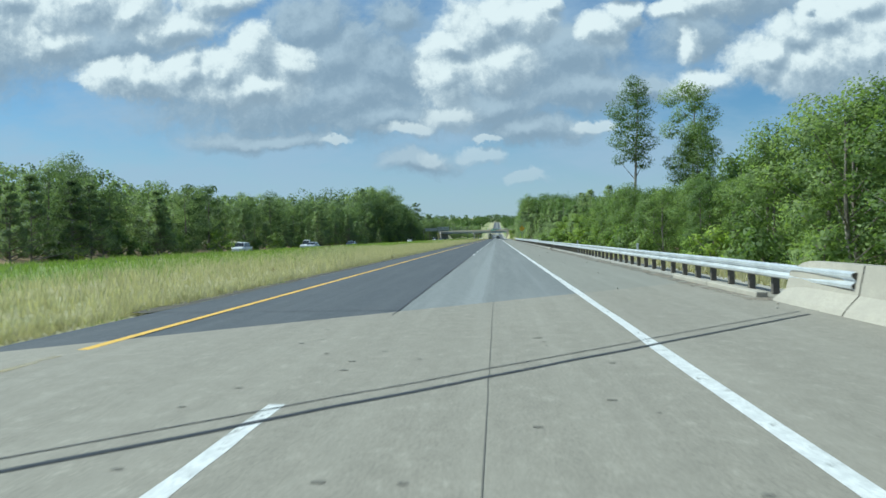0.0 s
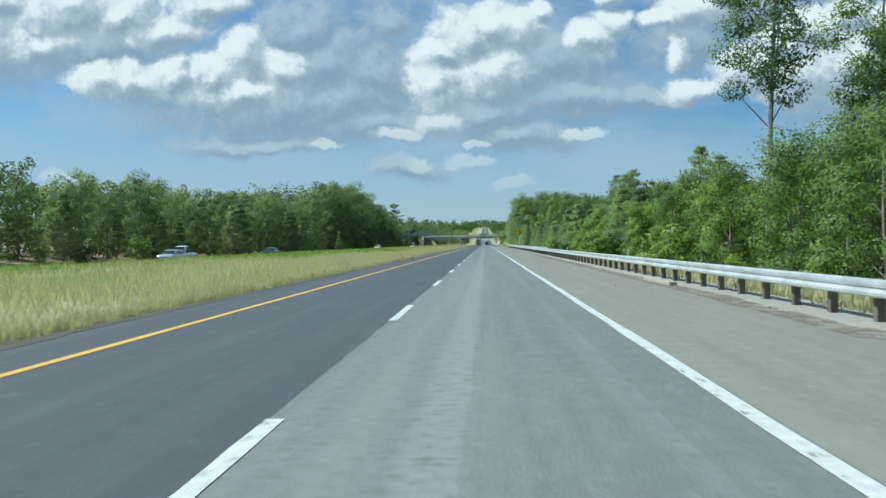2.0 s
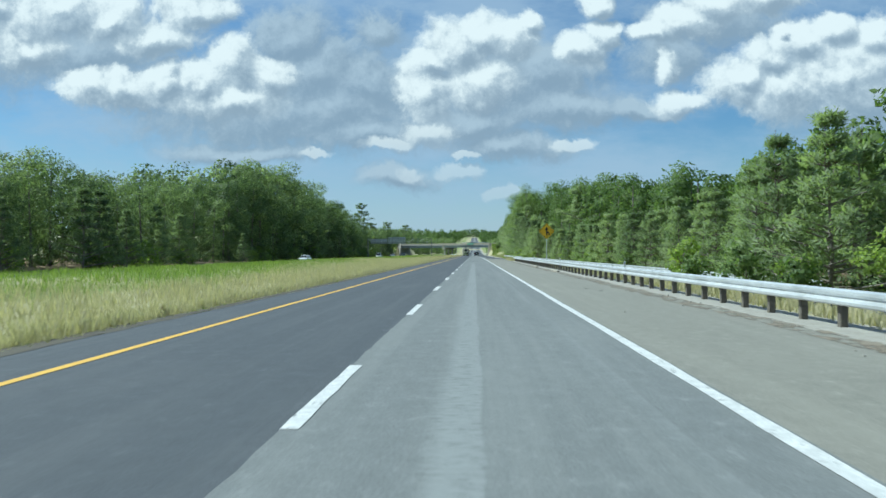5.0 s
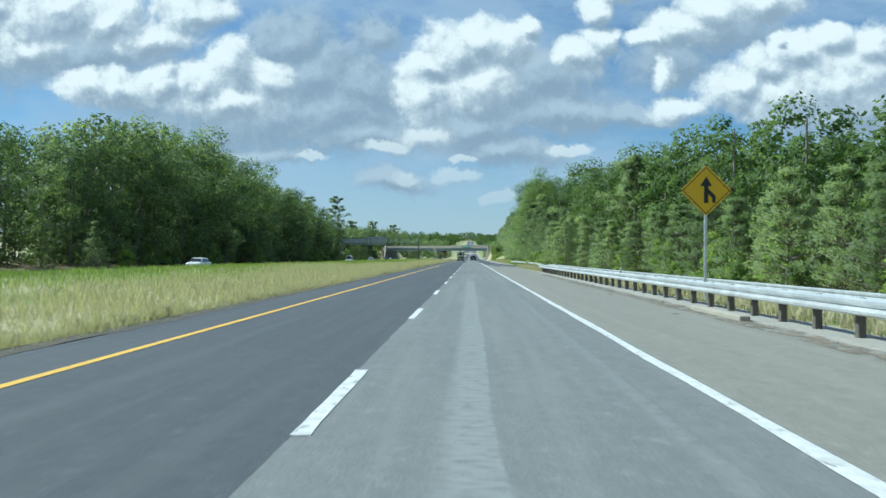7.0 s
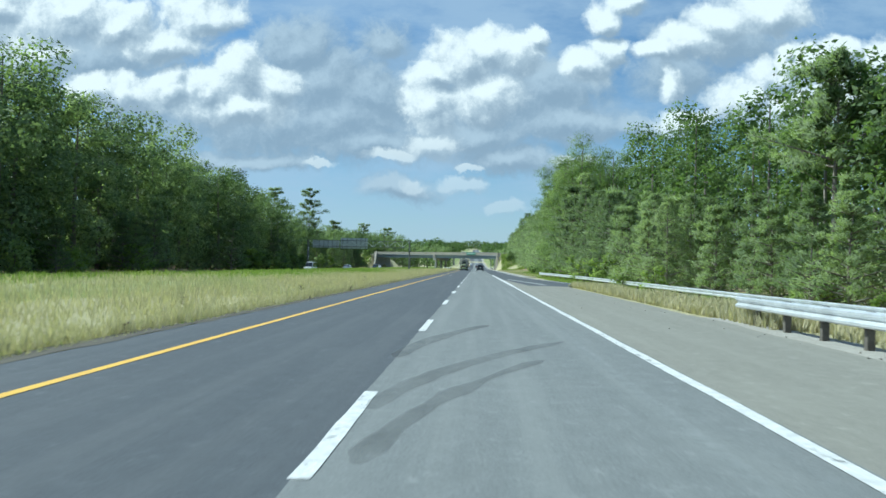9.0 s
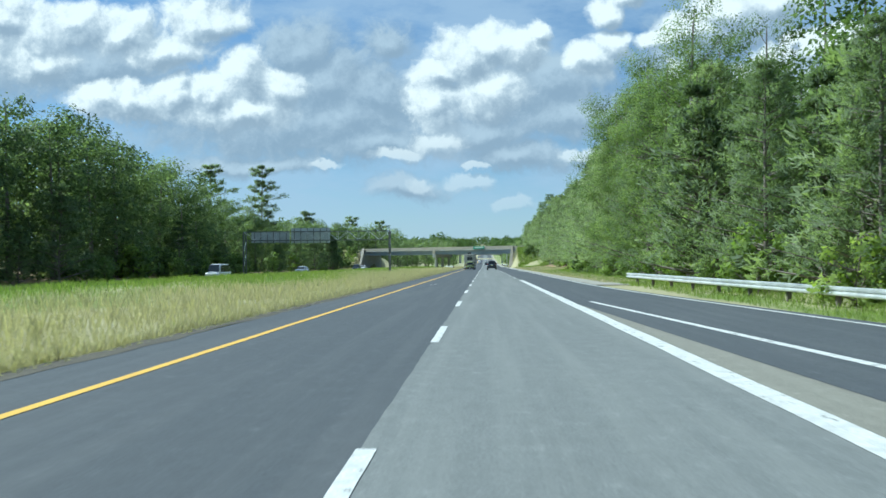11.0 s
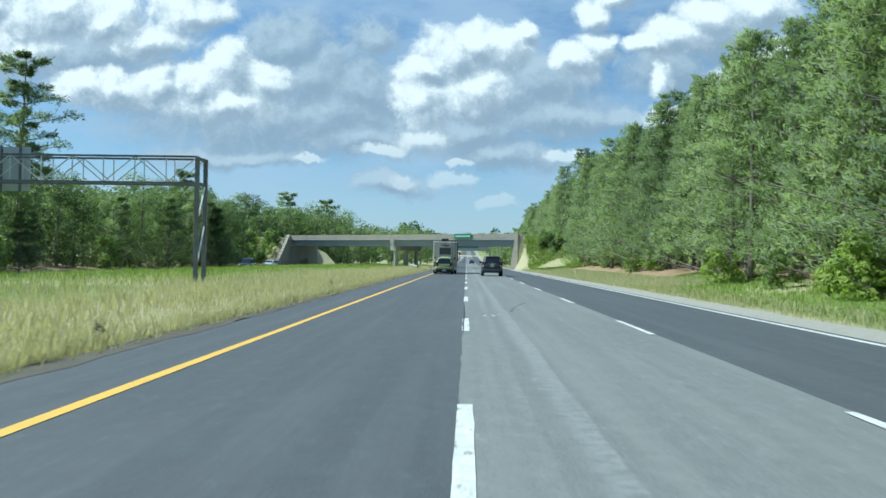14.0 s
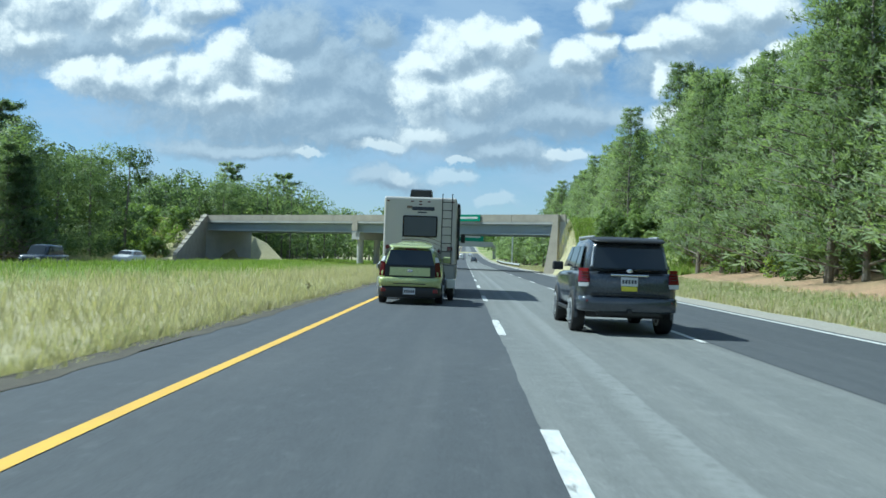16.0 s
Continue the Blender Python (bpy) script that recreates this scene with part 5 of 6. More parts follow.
# lime green hatchback, towed
kia = thing("hatchback", "lime green hatchback towed behind the camper, dark tailgate glass", "car")
W = 0.90
body = shell(kia, "body", [(0.02, 0.80, 0.36, 0.98), (0.10, 0.87, 0.28, 1.06), (0.45, W, 0.22, 1.10), (1.3, W + 0.005, 0.20, 1.08), (2.6, W, 0.20, 1.05), (3.1, 0.89, 0.22, 1.02), (3.75, 0.86, 0.25, 0.93), (4.05, 0.78, 0.30, 0.80), (4.14, 0.66, 0.36, 0.66)], M_GREEN, "lime green painted body", 6)
cabin = shell(kia, "cabin", [(0.10, 0.76, 0.95, 1.40), (0.28, 0.82, 0.95, 1.56), (0.9, 0.85, 0.95, 1.645), (1.8, 0.85, 0.95, 1.655), (2.4, 0.82, 0.95, 1.56), (3.0, 0.74, 0.95, 1.20), (3.2, 0.70, 0.95, 1.03)], M_GREEN, "lime green roof and pillars", 3.6, 0.26)
quad_panel("rear_glass", [(-0.70, 0.04, 1.06), (0.70, 0.04, 1.06), (0.58, 0.17, 1.46), (-0.58, 0.17, 1.46)], 0.05, M_GLASS, kia, "black tailgate glass")
quad_panel("tailgate_surround", [(-0.72, 0.012, 0.74), (0.72, 0.012, 0.74), (0.72, 0.055, 1.10), (-0.72, 0.055, 1.10)], 0.03, M_BLACK, kia, "glossy black tailgate surround")
quad_panel("tailgate_panel", [(-0.58, -0.026, 0.80), (0.58, -0.026, 0.80), (0.57, 0.008, 1.02), (-0.57, 0.008, 1.02)], 0.02, M_GREEN, kia, "lime green tailgate panel")
for s in (-1, 1):
    for z0, z1, m, nm in ((0.78, 1.16, M_RED_D, "tail_light"), (1.165, 1.30, M_CLEAR, "upper_lamp")):
        pts = [(s * 0.725, 0.0, z0), (s * (0.885 if z0 < 0.9 else 0.83), 0.10, z0), (s * (0.835 if z0 < 0.9 else 0.775), 0.14, z1), (s * (0.705 if z0 < 0.9 else 0.695), 0.05, z1)]
        quad_panel(nm, pts if s > 0 else pts[::-1], 0.02, m, kia, "dark red tail light" if m is M_RED_D else "pale upper lamp")
    bm = B()
    box(bm, s * 0.74 - 0.075, s * 0.74 + 0.075, -0.085, -0.02, 0.36, 0.47, 0.02)
    part("bumper_reflector", bm, M_RED, kia)
bm = B()
loft(bm, [section(y, hw, z0, z1, 7, 28) for y, hw, z0, z1 in ((-0.08, 0.74, 0.26, 0.49), (-0.05, 0.83, 0.22, 0.52), (0.14, 0.905, 0.22, 0.52), (0.36, 0.91, 0.22, 0.46))])
part("lower_bumper", bm, M_BLACK, kia, "black plastic lower bumper", True)
bm = B()
loft(bm, [section(y, hw, z0, z1, 6, 28) for y, hw, z0, z1 in ((-0.10, 0.74, 0.525, 0.72), (-0.05, 0.86, 0.522, 0.76), (0.2, 0.915, 0.522, 0.77))])
part("bumper_band", bm, M_GREEN, kia, "lime green bumper band", True)
bm = B()
box(bm, -0.46, 0.46, -0.108, -0.085, 0.585, 0.61, 0.008)
part("bumper_seam", bm, M_BLACK, kia)
plate(kia, -0.085, 0.40, 0.34, 0.17)
bm = B()
bmesh.ops.create_uvsphere(bm, u_segments=16, v_segments=8, radius=1, matrix=Matrix.Translation((0, -0.028, 0.93)) @ Matrix.Diagonal((0.085, 0.01, 0.042, 1)))
part("badge", bm, M_CHROME, kia)
bm = B()
box(bm, -0.17, 0.17, 0.12, 0.16, 1.485, 1.515, 0.01)
part("high_brake_light", bm, M_RED, kia)
bm = B()
loft(bm, [section(y, hw, z0, z1, 4, 20) for y, hw, z0, z1 in ((0.04, 0.54, 1.53, 1.555), (0.2, 0.62, 1.53, 1.59), (0.45, 0.64, 1.56, 1.625))])
part("roof_spoiler", bm, M_GREEN, kia, smooth=True)
bm = B()
rod(bm, (0, 0.75, 1.60), (0, 0.62, 1.78), 0.008, 0.005, 6)
part("aerial", bm, M_BLACK, kia)
side_windows(kia, 0.835, 0.735, 1.08, 1.46, [(0.62, 1.28, 1.26, 0.78), (1.36, 2.22, 2.0, 1.34), (2.28, 2.9, 2.32, 2.08)])
for s in (-1, 1):
    mirror(kia, s * 0.86, 2.55, 1.10, M_GREEN)
    for i, (ya, yb) in enumerate(((1.33, 1.34), (2.24, 2.25))):
        bm = B()
        box(bm, min(s * 0.895, s * 0.905), max(s * 0.895, s * 0.905), ya, yb, 0.35, 1.04)
        part("door_seam", bm, M_BLACK, kia)
    for y in (0.78, 3.32):
        wheel(kia, s * 0.825, y, 0.33, 0.21)
        arch(kia, s * 0.885, y, 0.33)
kia.matrix_basis = pose(-2.28, 525.4, -0.04, 3.2, 0, 0)
kia.scale = (1, 1, 1.08)

# tow dolly under the hatchback's front wheels
dolly = thing("tow_dolly", "two-wheeled tow dolly with white mudguards", "trailer", at=pose(-2.28, 525.5, 0))
bm = B()
box(bm, -0.95, 0.95, 2.9, 3.75, 0.30, 0.36, 0.01), bar(bm, (0, 3.7, 0.34), (0, 5.1, 0.42), 0.09, 0.09), box(bm, -1.1, 1.1, 3.25, 3.35, 0.26, 0.33)
part("dolly_frame", bm, M_BLACK, dolly)
for s in (-1, 1):
    wheel(dolly, s * 1.12, 3.3, 0.31, 0.18, 5)
    bm = B()
    ring = []
    for i in range(11):
        a = math.pi * (0.08 + 0.84 * i / 10)
        ring.append([(s * 1.12 + dx, 3.3 + rr * math.cos(a), 0.31 + rr * math.sin(a)) for dx, rr in ((-0.13, 0.36), (0.13, 0.36), (0.13, 0.375), (-0.13, 0.375))])
    loft(bm, ring)
    part("mudguard", bm, M_WPAINT, dolly, "white mudguard")
    bm = B()
    box(bm, s * 1.12 - 0.13, s * 1.12 + 0.13, 2.90, 2.92, 0.40, 0.68, 0.008)
    part("mudguard_back", bm, M_WPAINT, dolly)

# motorhome
RX0, RX1, RY, RZ = -3.60, -1.06, 530.7, 3.46
rv = thing("motorhome", "cream and grey motorhome with a rear ladder and dark window", "motorhome")
bm = B()
box(bm, RX0, RX1, RY, RY + 8.6, 1.12, RZ, 0.09, 4)
part("body", bm, M_CREAM, rv, "cream panelled body", False)
bm = B()
box(bm, RX0 + 0.01, RX1 - 0.01, RY + 0.01, RY + 8.5, 0.46, 1.117, 0.05, 3)
part("lower_body", bm, M_CAMP_G, rv, "grey lower body skirt")
quad_panel("rear_grey_panel", [(RX0 + 0.10, RY - 0.002, 1.14), (RX1 - 0.10, RY - 0.002, 1.14), (RX1 - 0.10, RY - 0.002, 1.62), (RX0 + 0.9, RY - 0.002, 1.62)], 0.012, M_CAMP_G, rv, "grey graphic panel")
bm = B()
box(bm, -2.93, -1.72, RY - 0.03, RY + 0.02, 2.06, 2.80, 0.06, 4)
win = part("rear_window", bm, M_BLACK, rv, "black rear window frame")
bm = B()
box(bm, -2.88, -1.77, RY - 0.036, RY - 0.031, 2.11, 2.75)
part("pane", bm, glass("camper_glass", (0.035, 0.042, 0.047), 0.12), win)
bm = B()
loft(bm, [[(x, RY + y, z) for x, z in ((-2.78, RZ), (-1.98, RZ), (-2.02, RZ + zt), (-2.74, RZ + zt))] for y, zt in ((0.9, 0.30), (1.2, 0.36), (2.2, 0.36), (2.5, 0.12))])
part("roof_air_conditioner", bm, M_BLACK, rv, "black rooftop air conditioner")
bm = B()
for x in (-1.56, -1.22):
    rod(bm, (x, RY - 0.12, 1.15), (x, RY - 0.12, RZ + 0.12), 0.017)
    rod(bm, (x, RY - 0.12, RZ + 0.12), (x, RY + 0.25, RZ + 0.14), 0.017)
    for z in (1.25, 2.2, 3.2):
        rod(bm, (x, RY - 0.12, z), (x, RY, z), 0.012)
ladder = part("ladder", bm, M_BLACK, rv, "black tubular ladder")
for i in range(8):
    bm = B()
    rod(bm, (-1.56, RY - 0.12, 1.3 + i * 0.285), (-1.22, RY - 0.12, 1.3 + i * 0.285), 0.013)
    part("rung", bm, M_BLACK, ladder)
for x, z, m in ((-3.46, 3.30, M_RED_D), (-2.62, 3.30, M_RED_D), (-2.33, 3.30, M_RED_D), (-2.04, 3.30, M_RED_D), (-2.33, 3.20, M_RED_D), (-1.2, 3.30, M_RED_D)):
    bm = B()
    box(bm, x - 0.05, x + 0.05, RY - 0.02, RY + 0.01, z - 0.02, z + 0.02, 0.006)
    part("marker_light", bm, m, rv)
# plain shapes where the maker's lettering stands
for x0, x1, z0, z1, m in ((-2.80, -2.62, 3.05, 3.15, M_BROWN), (-2.62, -1.84, 2.99, 3.12, M_INK), (-2.42, -2.10, 2.90, 2.95, M_INK)):
    bm = B()
    box(bm, x0, x1, RY - 0.012, RY - 0.004, z0, z1, 0.003, 1)
    part("emblem_bar", bm, m, rv, "plain bar in place of the maker's lettering")
for x in (-3.40, -1.27):
    bm = B()
    box(bm, x - 0.10, x + 0.10, RY - 0.035, RY + 0.01, 1.62, 1.76, 0.02)
    part("tail_light", bm, M_RED_D, rv, "red tail light")
bm = B()
for k, (dz, th) in enumerate(((0.0, 0.05), (-0.13, 0.035))):
    n = 14
    up = [(-2.95 + 1.55 * i / n, 2.10 + dz - 0.28 * (i / n) ** 2.2 + 0.05 * math.sin(i / n * 3.1)) for i in range(n + 1)]
    a = [bm.verts.new((x, RY - 0.006, z)) for x, z in up]
    b = [bm.verts.new((x, RY - 0.006, z - th * (1 - 0.8 * i / n))) for i, (x, z) in enumerate(up)]
    for i in range(n):
        bm.faces.new((a[i], a[i + 1], b[i + 1], b[i]))
part("stripe", bm, M_BROWN, rv, "brown swoosh stripe")
bm = B()
box(bm, RX0 + 0.12, RX1 - 0.12, RY - 0.12, RY - 0.01, 0.46, 0.62, 0.03)
part("rear_bumper", bm, M_CAMP_G, rv)
bm = B()
box(bm, RX1 + 0.003, RX1 + 0.10, RY + 2.2, RY + 7.6, RZ - 0.18, RZ - 0.04, 0.04, 3)
part("awning", bm, M_BLACK, rv, "rolled black awning")
for y in (RY + 2.25, RY + 7.5):
    part("awning_arm", bar(B(), (RX1 + 0.05, y, RZ - 0.18), (RX1 + 0.05, y, 1.3), 0.05, 0.05), M_BLACK, rv)
for y0, y1, z0, z1, nm in ((1.2, 1.9, 2.1, 2.8, "side_window"), (4.9, 5.6, 0.75, 2.75, "door"), (6.0, 7.0, 2.1, 2.85, "side_window"), (2.6, 3.6, 2.15, 2.75, "side_window"), (0.7, 1.6, 0.6, 1.05, "locker_door"), (2.4, 3.4, 0.6, 1.05, "locker_door")):
    bm = B()
    box(bm, RX1 - 0.01, RX1 + 0.018, RY + y0, RY + y1, z0, z1, 0.01)
    part(nm, bm, M_GLASS if nm == "side_window" else M_CAMP_G, rv)
for y in (1.0, 3.9):
    bm = B()
    box(bm, RX1 + 0.003, RX1 + 0.012, RY + y, RY + y + 0.55, 1.2, RZ - 0.25)
    part("side_graphic", bm, M_BROWN, rv, "dark vertical side graphic")
bm = B()
box(bm, RX1 + 0.12, RX1 + 0.32, RY + 8.3, RY + 8.4, 2.05, 2.45, 0.05, 3), bar(bm, (RX1, RY + 8.5, 2.2), (RX1 + 0.2, RY + 8.36, 2.2), 0.04, 0.04)
part("mirror", bm, M_BLACK, rv)
bm = B()
box(bm, RX0 - 0.32, RX0 - 0.12, RY + 8.3, RY + 8.4, 2.05, 2.45, 0.05, 3), bar(bm, (RX0, RY + 8.5, 2.2), (RX0 - 0.2, RY + 8.36, 2.2), 0.04, 0.04)
part("mirror", bm, M_BLACK, rv)
holder = new("wheels")
for x in (-1.05, 1.05):
    for y in (2.9, 7.3):
        t = wheel(rv, x, y, 0.40, 0.26, 8)
        t.location = ((RX0 + RX1) / 2, RY, 0)
bpy.data.objects.remove(holder)
bm = B()
rod(bm, (-2.3, RY - 0.55, 0.42), (-2.3, RY + 0.3, 0.45), 0.05)
part("tow_hitch", bm, M_BLACK, rv)

# dark sport utility vehicle
suv = thing("sport_utility_vehicle", "dark blue-grey sport utility vehicle with roof rails", "car")
shell(suv, "body", [(0.06, 0.80, 0.62, 1.05), (0.12, 0.90, 0.50, 1.14), (0.5, 0.955, 0.42, 1.17), (1.6, 0.955, 0.40, 1.16), (3.3, 0.95, 0.40, 1.13), (3.9, 0.94, 0.42, 1.12), (4.6, 0.90, 0.46, 1.05), (4.82, 0.78, 0.55, 0.92)], M_NAVY, "dark glossy body", 7)
shell(suv, "cabin", [(0.16, 0.78, 1.05, 1.62), (0.35, 0.84, 1.05, 1.74), (1.0, 0.86, 1.05, 1.78), (2.2, 0.86, 1.05, 1.78), (2.8, 0.82, 1.05, 1.72), (3.4, 0.76, 1.05, 1.35), (3.6, 0.72, 1.05, 1.16)], M_NAVY, "dark roof and pillars", 6, 0.15)
quad_panel("rear_glass", [(-0.70, 0.075, 1.18), (0.70, 0.075, 1.18), (0.62, 0.225, 1.62), (-0.62, 0.225, 1.62)], 0.05, M_GLASS, suv, "dark tailgate glass")
bm = B()
loft(bm, [section(y, hw, z0, z1, 4, 20) for y, hw, z0, z1 in ((0.02, 0.62, 1.66, 1.69), (0.2, 0.70, 1.66, 1.73), (0.5, 0.72, 1.69, 1.775))])
part("roof_spoiler", bm, M_BLACK, suv, smooth=True)
for s in (-1, 1):
    pts = [(s * 0.745, 0.035, 0.94), (s * 0.945, 0.13, 0.94), (s * 0.925, 0.20, 1.19), (s * 0.765, 0.075, 1.19)]
    quad_panel("tail_light", pts if s > 0 else pts[::-1], 0.045, M_RED, suv, "red tail light")
    pts = [(s * 0.665, 0.10, 1.22), (s * 0.715, 0.12, 1.22), (s * 0.655, 0.24, 1.58), (s * 0.635, 0.225, 1.58)]
    quad_panel("pillar_trim", pts if s > 0 else pts[::-1], 0.055, M_ALLOY, suv, "pale strip beside the tailgate glass")
    pts = [(s * 0.77, 0.055, 0.86), (s * 0.94, 0.125, 0.86), (s * 0.945, 0.135, 0.936), (s * 0.75, 0.05, 0.936)]
    quad_panel("reversing_light", pts if s > 0 else pts[::-1], 0.05, M_CLEAR, suv, "clear reversing light")
    bm = B()
    rod(bm, (s * 0.62, 0.5, 1.775), (s * 0.62, 2.6, 1.79), 0.024, n=10)
    for y in (0.6, 1.5, 2.5):
        rod(bm, (s * 0.62, y, 1.66), (s * 0.62, y, 1.785), 0.03, n=8)
    part("roof_rail", bm, M_ALLOY, suv, "silver roof rail")
    for k in range(3):
        z = 1.02 + 0.05 * k
        part("lamp_divider", bar(B(), (s * 0.775, 0.0 + 0.01 * k, z), (s * 0.915, 0.07 + 0.015 * k, z), 0.012, 0.012), M_BLACK, suv)
    mirror(suv, s * 0.92, 3.0, 1.20, M_BLACK)
    for y in (0.95, 3.75):
        wheel(suv, s * 0.865, y, 0.385, 0.25, 6)
        arch(suv, s * 0.94, y, 0.385, M_NAVY)
    bm = B()
    box(bm, min(s * 0.93, s * 1.0), max(s * 0.93, s * 1.0), 1.5, 3.2, 0.36, 0.43, 0.02)
    part("running_board", bm, M_BLACK, suv)
    bm = B()
    box(bm, min(s * 0.70, s * 0.82), max(s * 0.70, s * 0.82), -0.045, -0.01, 0.60, 0.63, 0.006)
    part("bumper_reflector", bm, M_RED, suv)
side_windows(suv, 0.872, 0.765, 1.20, 1.60, [(0.55, 1.2, 1.2, 0.75), (1.30, 2.3, 2.2, 1.28), (2.38, 3.2, 2.66, 2.28)])
bm = B()
loft(bm, [section(y, hw, z0, z1, 7, 28) for y, hw, z0, z1 in ((-0.05, 0.78, 0.46, 0.66), (-0.01, 0.88, 0.42, 0.71), (0.2, 0.955, 0.40, 0.72), (0.5, 0.955, 0.40, 0.62))])
part("rear_bumper", bm, M_NAVY, suv, smooth=True)
bm = B()
box(bm, -0.74, 0.74, -0.06, -0.005, 0.715, 0.74, 0.01), box(bm, -0.6, 0.6, 0.0, 0.3, 0.36, 0.47, 0.02)
part("bumper_step", bm, M_BLACK, suv)
bm = B()
box(bm, -0.36, 0.36, 0.0, 0.05, 1.06, 1.10, 0.014, 3)
part("chrome_trim", bm, M_CHROME, suv, "chrome trim above the plate")
bm = B()
bmesh.ops.create_uvsphere(bm, u_segments=16, v_segments=8, radius=1, matrix=Matrix.Translation((0, 0.03, 1.16)) @ Matrix.Diagonal((0.06, 0.015, 0.038, 1)))
part("badge", bm, M_CHROME, suv)
plate(suv, 0.03, 0.97, 0.32, 0.16)
bm = B()
box(bm, -0.15, 0.15, 0.012, 0.035, 0.80, 0.885, 0.006)
part("plate_sticker", bm, M_PLATE_Y, suv, "yellow strip below the plate")
bm = B()
box(bm, -0.05, 0.05, -0.1, 0.2, 0.40, 0.47, 0.01)
part("tow_hitch", bm, M_BLACK, suv)
bm = B()
box(bm, -0.75, 0.75, 0.4, 4.4, 0.30, 0.44, 0.03)
part("underside", bm, M_BLACK, suv)
suv.matrix_basis = pose(2.42, 517.5, 0, 0, 0, 0)
suv.scale = (1, 1, 1.07)

# oncoming traffic on the far carriageway


def traffic(name, label, paint, x, y, length, height, pickup=False, van=False, away=False):
    t = thing(name, label, "car", "traffic ahead" if away else "oncoming traffic")
    L = length
    shell(t, "body", [(0.0, 0.7, 0.40, 0.75), (0.15, 0.85, 0.30, 0.92), (0.8, 0.9, 0.26, 0.98), (L * 0.55, 0.9, 0.26, 1.0), (L - 0.3, 0.87, 0.28, 1.0), (L, 0.75, 0.4, 0.9)], paint, "", 6)
    c0, c1 = (0.9, L - 0.5) if not pickup else (1.3, 3.4)
    if van:
        c0, c1 = 0.5, L - 0.05
    shell(t, "cabin", [(c0, 0.70, 0.85, 1.0), (c0 + 0.7, 0.78, 0.85, height - 0.05), (c0 + 1.3, 0.8, 0.85, height), (c1 - 0.5, 0.78, 0.85, height - 0.03), (c1, 0.72, 0.85, 1.1 if not van else height - 0.2)], paint, "", 6, 0.14)
    side_windows(t, 0.81, 0.72, 1.0, height - 0.14, [(c0 + 0.35, c0 + 1.1, c0 + 1.05, c0 + 0.8), (c0 + 1.18, c1 - 0.5, c1 - 0.65, c0 + 1.16)])
    quad_panel("windscreen", [(-0.66, c0 + 0.05, 1.0), (0.66, c0 + 0.05, 1.0), (0.58, c0 + 0.52, height - 0.12), (-0.58, c0 + 0.52, height - 0.12)], 0.04, M_GLASS, t)
    for s in (-1, 1):
        bm = B()
        box(bm, s * 0.65 - 0.14, s * 0.65 + 0.14, -0.01, 0.1, 0.62, 0.76, 0.03)
        part("headlight", bm, M_CLEAR, t)
        for yy in (0.85, L - 0.85):
            wheel(t, s * 0.80, yy, 0.33, 0.2, 5)
    t.matrix_basis = pose(x, y, rise(y), 0, 0, 180) if away else pose(x, y, -0.42)
    if away:
        for sx in (-1, 1):
            bm = B()
            box(bm, sx * 0.66 - 0.13, sx * 0.66 + 0.13, L - 0.08, L + 0.02, 0.72, 0.86, 0.03)
            part("tail_light", bm, M_RED, t)


for name, label, paint, x, y, L, h, pk, vn in (
        ("estate_car", "silver-white estate car on the opposite carriageway", M_WPAINT, -35.2, 118, 4.7, 1.68, False, False),
        ("saloon_car", "grey saloon car on the opposite carriageway", M_SILVER, -31.0, 146, 4.7, 1.45, False, False),
        ("pickup_truck", "white pickup truck on the opposite carriageway", M_WPAINT, -35.2, 160, 5.6, 1.85, True, False),
        ("saloon_car", "dark saloon car on the opposite carriageway", M_NAVY, -31.0, 186, 4.7, 1.45, False, False),
        ("saloon_car", "white saloon car on the opposite carriageway", M_WPAINT, -31.0, 314, 4.7, 1.5, False, False),
        ("van", "white van on the opposite carriageway", M_WPAINT, -31.2, 441, 5.0, 1.95, False, True),
        ("saloon_car", "silver saloon car on the opposite carriageway", M_SILVER, -31.0, 487, 4.6, 1.5, False, False),
        ("estate_car", "dark estate car on the opposite carriageway", M_NAVY, -33.0, 563, 4.8, 1.75, False, False),
        ("saloon_car", "white saloon car near the bridge on the opposite carriageway", M_WPAINT, -34.0, 582, 4.6, 1.45, False, False)):
    traffic(name, label, paint, x, y, L, h, pk, vn)
traffic("saloon_car", "dark saloon car far ahead on the motorway", M_NAVY, 1.9, 742, 4.6, 1.5, away=True)
traffic("van", "white van far ahead on the motorway", M_WPAINT, -1.9, 812, 5.2, 2.1, van=True, away=True)
traffic("estate_car", "silver estate car far ahead on the motorway", M_SILVER, 1.9, 905, 4.7, 1.65, away=True)

# ---- small things on the road ----
M_TAR = material("tar", (0.03, 0.03, 0.032), 0.6, vary=0.2, scale=3, fine=20)
M_SKID = patchy(material("skid_rubber", (0.112, 0.118, 0.118), 0.85, vary=0.25, scale=1.2, fine=12, bump=0.1, second=(0.125, 0.13, 0.13)), 0.25, 0.75, 1.1, 0.08, 0.42)


def streak(name, label, pts, width, mat, z=0.008):
    bm = B()
    a, b = [], []
    for i, (x, y) in enumerate(pts):
        w = width * (0.6 + 0.5 * noise.noise(Vector((y, x, 2.0)))) * (0.35 if i in (0, len(pts) - 1) else 1)
        a.append(bm.verts.new((x - w, y, z))), b.append(bm.verts.new((x + w, y, z)))
    for i in range(len(pts) - 1):
        bm.faces.new((a[i], b[i], b[i + 1], a[i + 1]))
    return tagged(part(name, bm, mat, None), label, "road marking", kind="structure")


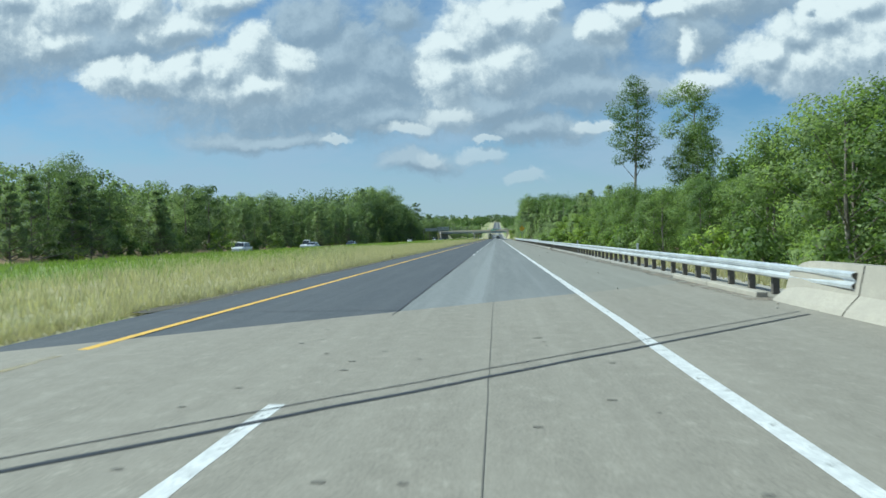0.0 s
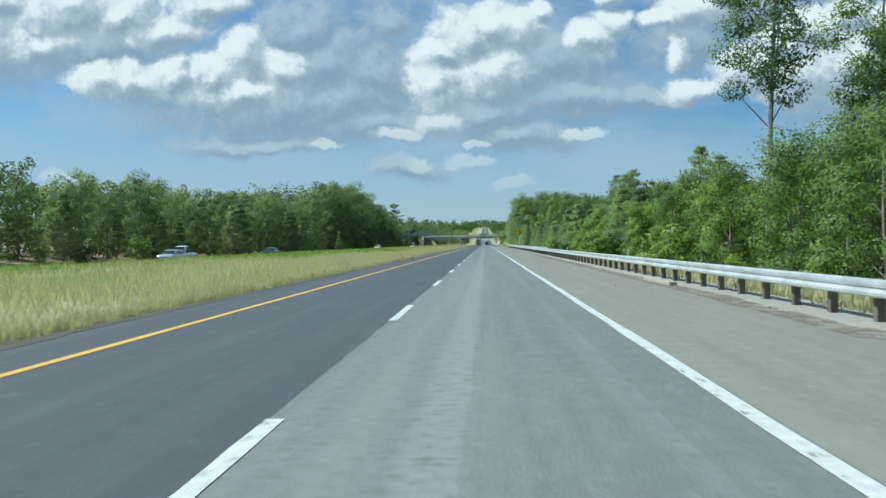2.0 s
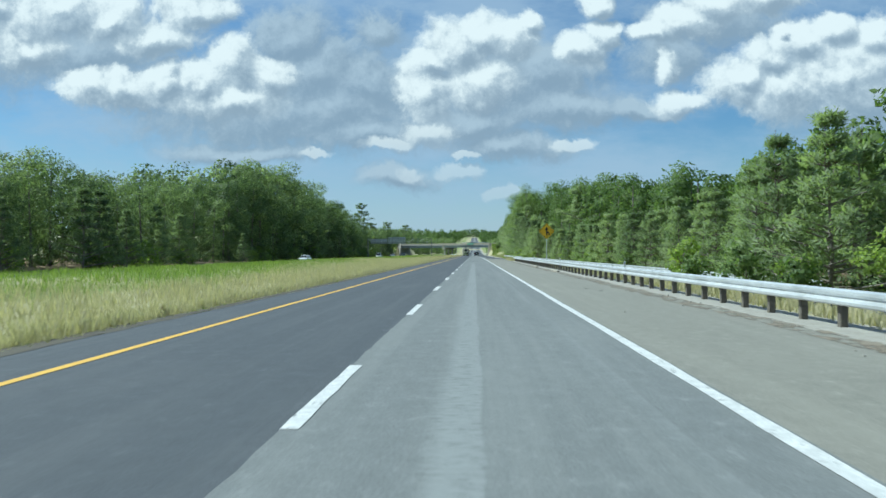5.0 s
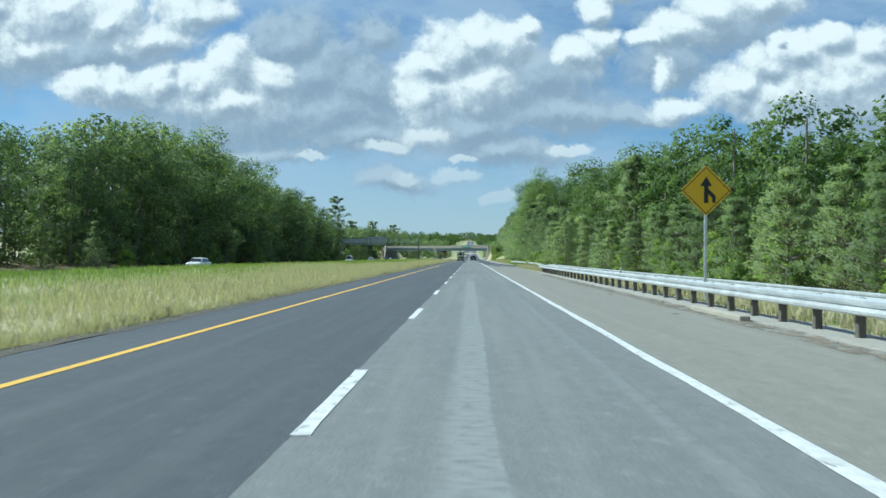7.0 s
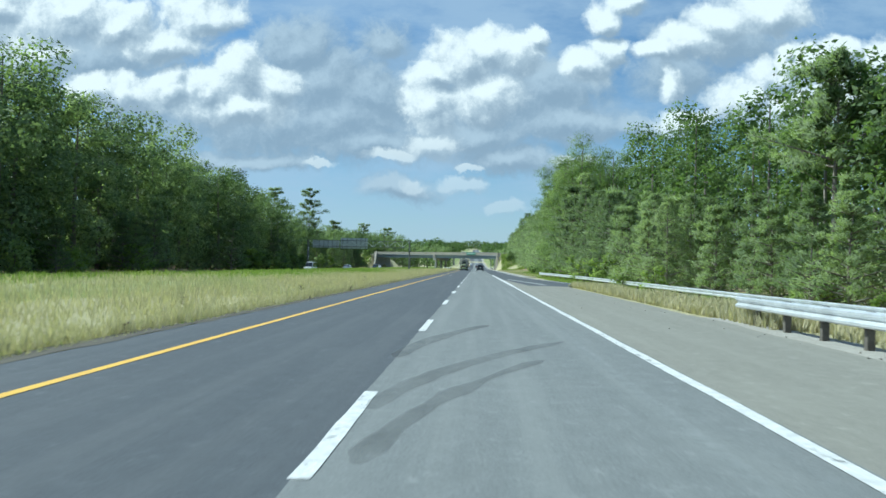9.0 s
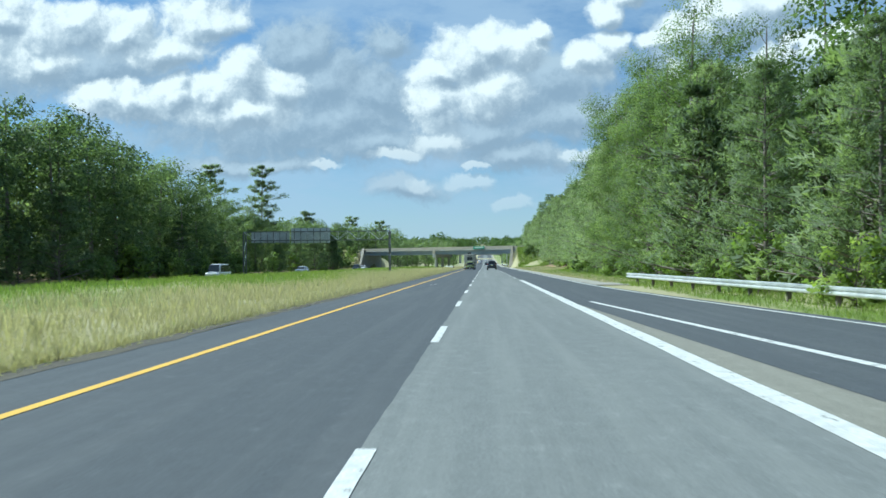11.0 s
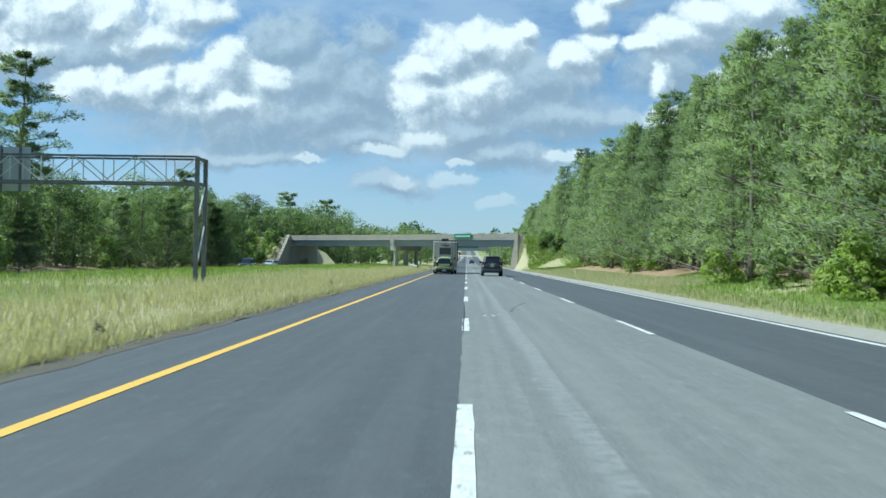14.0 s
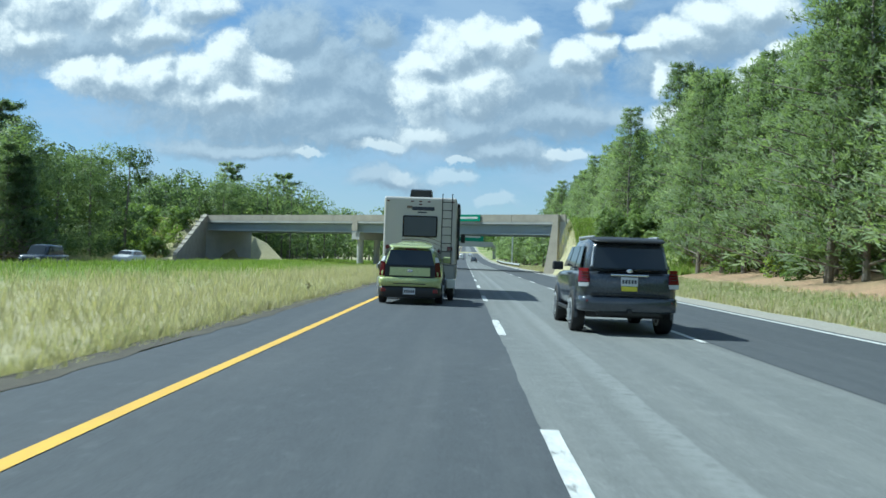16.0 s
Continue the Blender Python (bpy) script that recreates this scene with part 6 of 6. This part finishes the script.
for x0, y0, x1, y1, wide in ((-0.05, 291.7, 1.4, 299, 0.24), (0.13, 287.2, 2.75, 295, 0.26), (0.3, 285, 2.1, 291.8, 0.22), (1.25, 462.0, 2.0, 467.5, 0.07), (1.60, 206.8, 1.68, 212.5, 0.035), (1.70, 206.0, 1.80, 211.5, 0.022)):
    streak("skid_mark", "faint dark curved skid mark on the grey lane", [(x0 + (x1 - x0) * (i / 16) ** 1.6, y0 + (y1 - y0) * i / 16) for i in range(17)], wide, M_SKID, 0.005 + wide * 0.01)
for y0, n in ((15, 20), (30, 24), (258, 8), (455, 10)):
    streak("tar_seam", "dark tar seam between the two asphalts", [(-0.05 + 0.05 * noise.noise(Vector((k * 1.3, y0, 0))), y0 + k * 1.2) for k in range(n)], 0.028, M_TAR)
bm = B()
for a, b in (((-2.54, 397.3), (-2.28, 397.35)), ((-2.28, 397.4), (-2.32, 398.15)), ((-2.54, 397.4), (-2.60, 398.0)), ((-2.62, 398.1), (-2.3, 398.15)), ((-2.6, 398.3), (-2.25, 398.3))):
    bar(bm, (a[0], a[1], 0.004), (b[0], b[1], 0.004), 0.03, 0.008)
tagged(part("survey_mark", bm, M_WHITE, None), "white sprayed survey mark on dark asphalt", "road marking", kind="structure")
bm = B()
for i in range(14):
    a0, a1 = 2 * math.pi * i / 14, 2 * math.pi * (i + 1) / 14
    bar(bm, (0.60 + 0.13 * math.cos(a0), 460.4 + 0.2 * math.sin(a0), 0.006), (0.60 + 0.13 * math.cos(a1), 460.4 + 0.2 * math.sin(a1), 0.006), 0.05, 0.006)
bar(bm, (0.36, 460.9, 0.006), (0.87, 460.8, 0.006), 0.05, 0.006)
tagged(part("survey_mark", bm, M_WHITE, None), "white sprayed ring mark on grey asphalt", "road marking", kind="structure")

# loose stones and scraps along the rail
rng = random.Random(3)
bm = B()
for k in range(260):
    y = rng.uniform(14, 330)
    x = rng.gauss(7.3, 0.35) if rng.random() < 0.8 else rng.uniform(4.3, 7.2)
    r = rng.uniform(0.01, 0.03)
    m = Matrix.Translation((x, y, r * 0.4)) @ Euler((rng.random() * 3, rng.random() * 3, rng.random() * 3)).to_matrix().to_4x4() @ Matrix.Diagonal((r * rng.uniform(0.8, 2.0), r, r * 0.7, 1))
    bmesh.ops.create_icosphere(bm, subdivisions=1, radius=1.0, matrix=m)
tagged(part("road_grit", bm, M_GRAVEL, None), "scattered stones and grit along the shoulder", "gravel", kind="stuff")
for k in range(14):
    y, x = rng.uniform(20, 300), rng.uniform(5.6, 7.4)
    bm = B()
    n = 7
    ring = [bm.verts.new((0.22 * (i / n - 0.5) * rng.uniform(0.9, 1.1), 0.05 * rng.uniform(-1, 1), 0.012 + 0.02 * rng.random())) for i in range(n)]
    ring2 = [bm.verts.new((v.co.x, v.co.y + rng.uniform(0.05, 0.12), 0.012 + 0.03 * rng.random())) for v in ring]
    for i in range(n - 1):
        bm.faces.new((ring[i], ring[i + 1], ring2[i + 1], ring2[i]))
    o = tagged(part("tyre_scrap", bm, M_RUBBER, None), "small dark scrap of tyre rubber on the shoulder", "debris", "scraps on the shoulder")
    o.matrix_basis = pose(x, y, 0.004, 0, 0, rng.uniform(0, 180))
for k in range(9):
    y = 42 + 31 * k
    bm = B()
    box(bm, -0.05, 0.05, -0.012, 0.012, -0.9, 0.95, 0.008, 1)
    o = tagged(part("marker_post", bm, M_WPAINT, None), "slim white marker post behind the guard rail", "post", "marker posts")
    o.matrix_basis = pose(8.75, y, 0)

M_DIRT = patchy(material("rail_dirt", (0.19, 0.155, 0.115), 0.95, vary=0.35, scale=1.2, fine=14, bump=0.5, depth=0.02, second=(0.25, 0.22, 0.17)), 0.44, 0.58, 2.4)
strip("dirt_strip", M_DIRT, "brown dirt and dead leaves along the foot of the guard rail", "ground", 6.95, 7.62, 17, 285, 0.006, wave=0.25, dy=1.5)
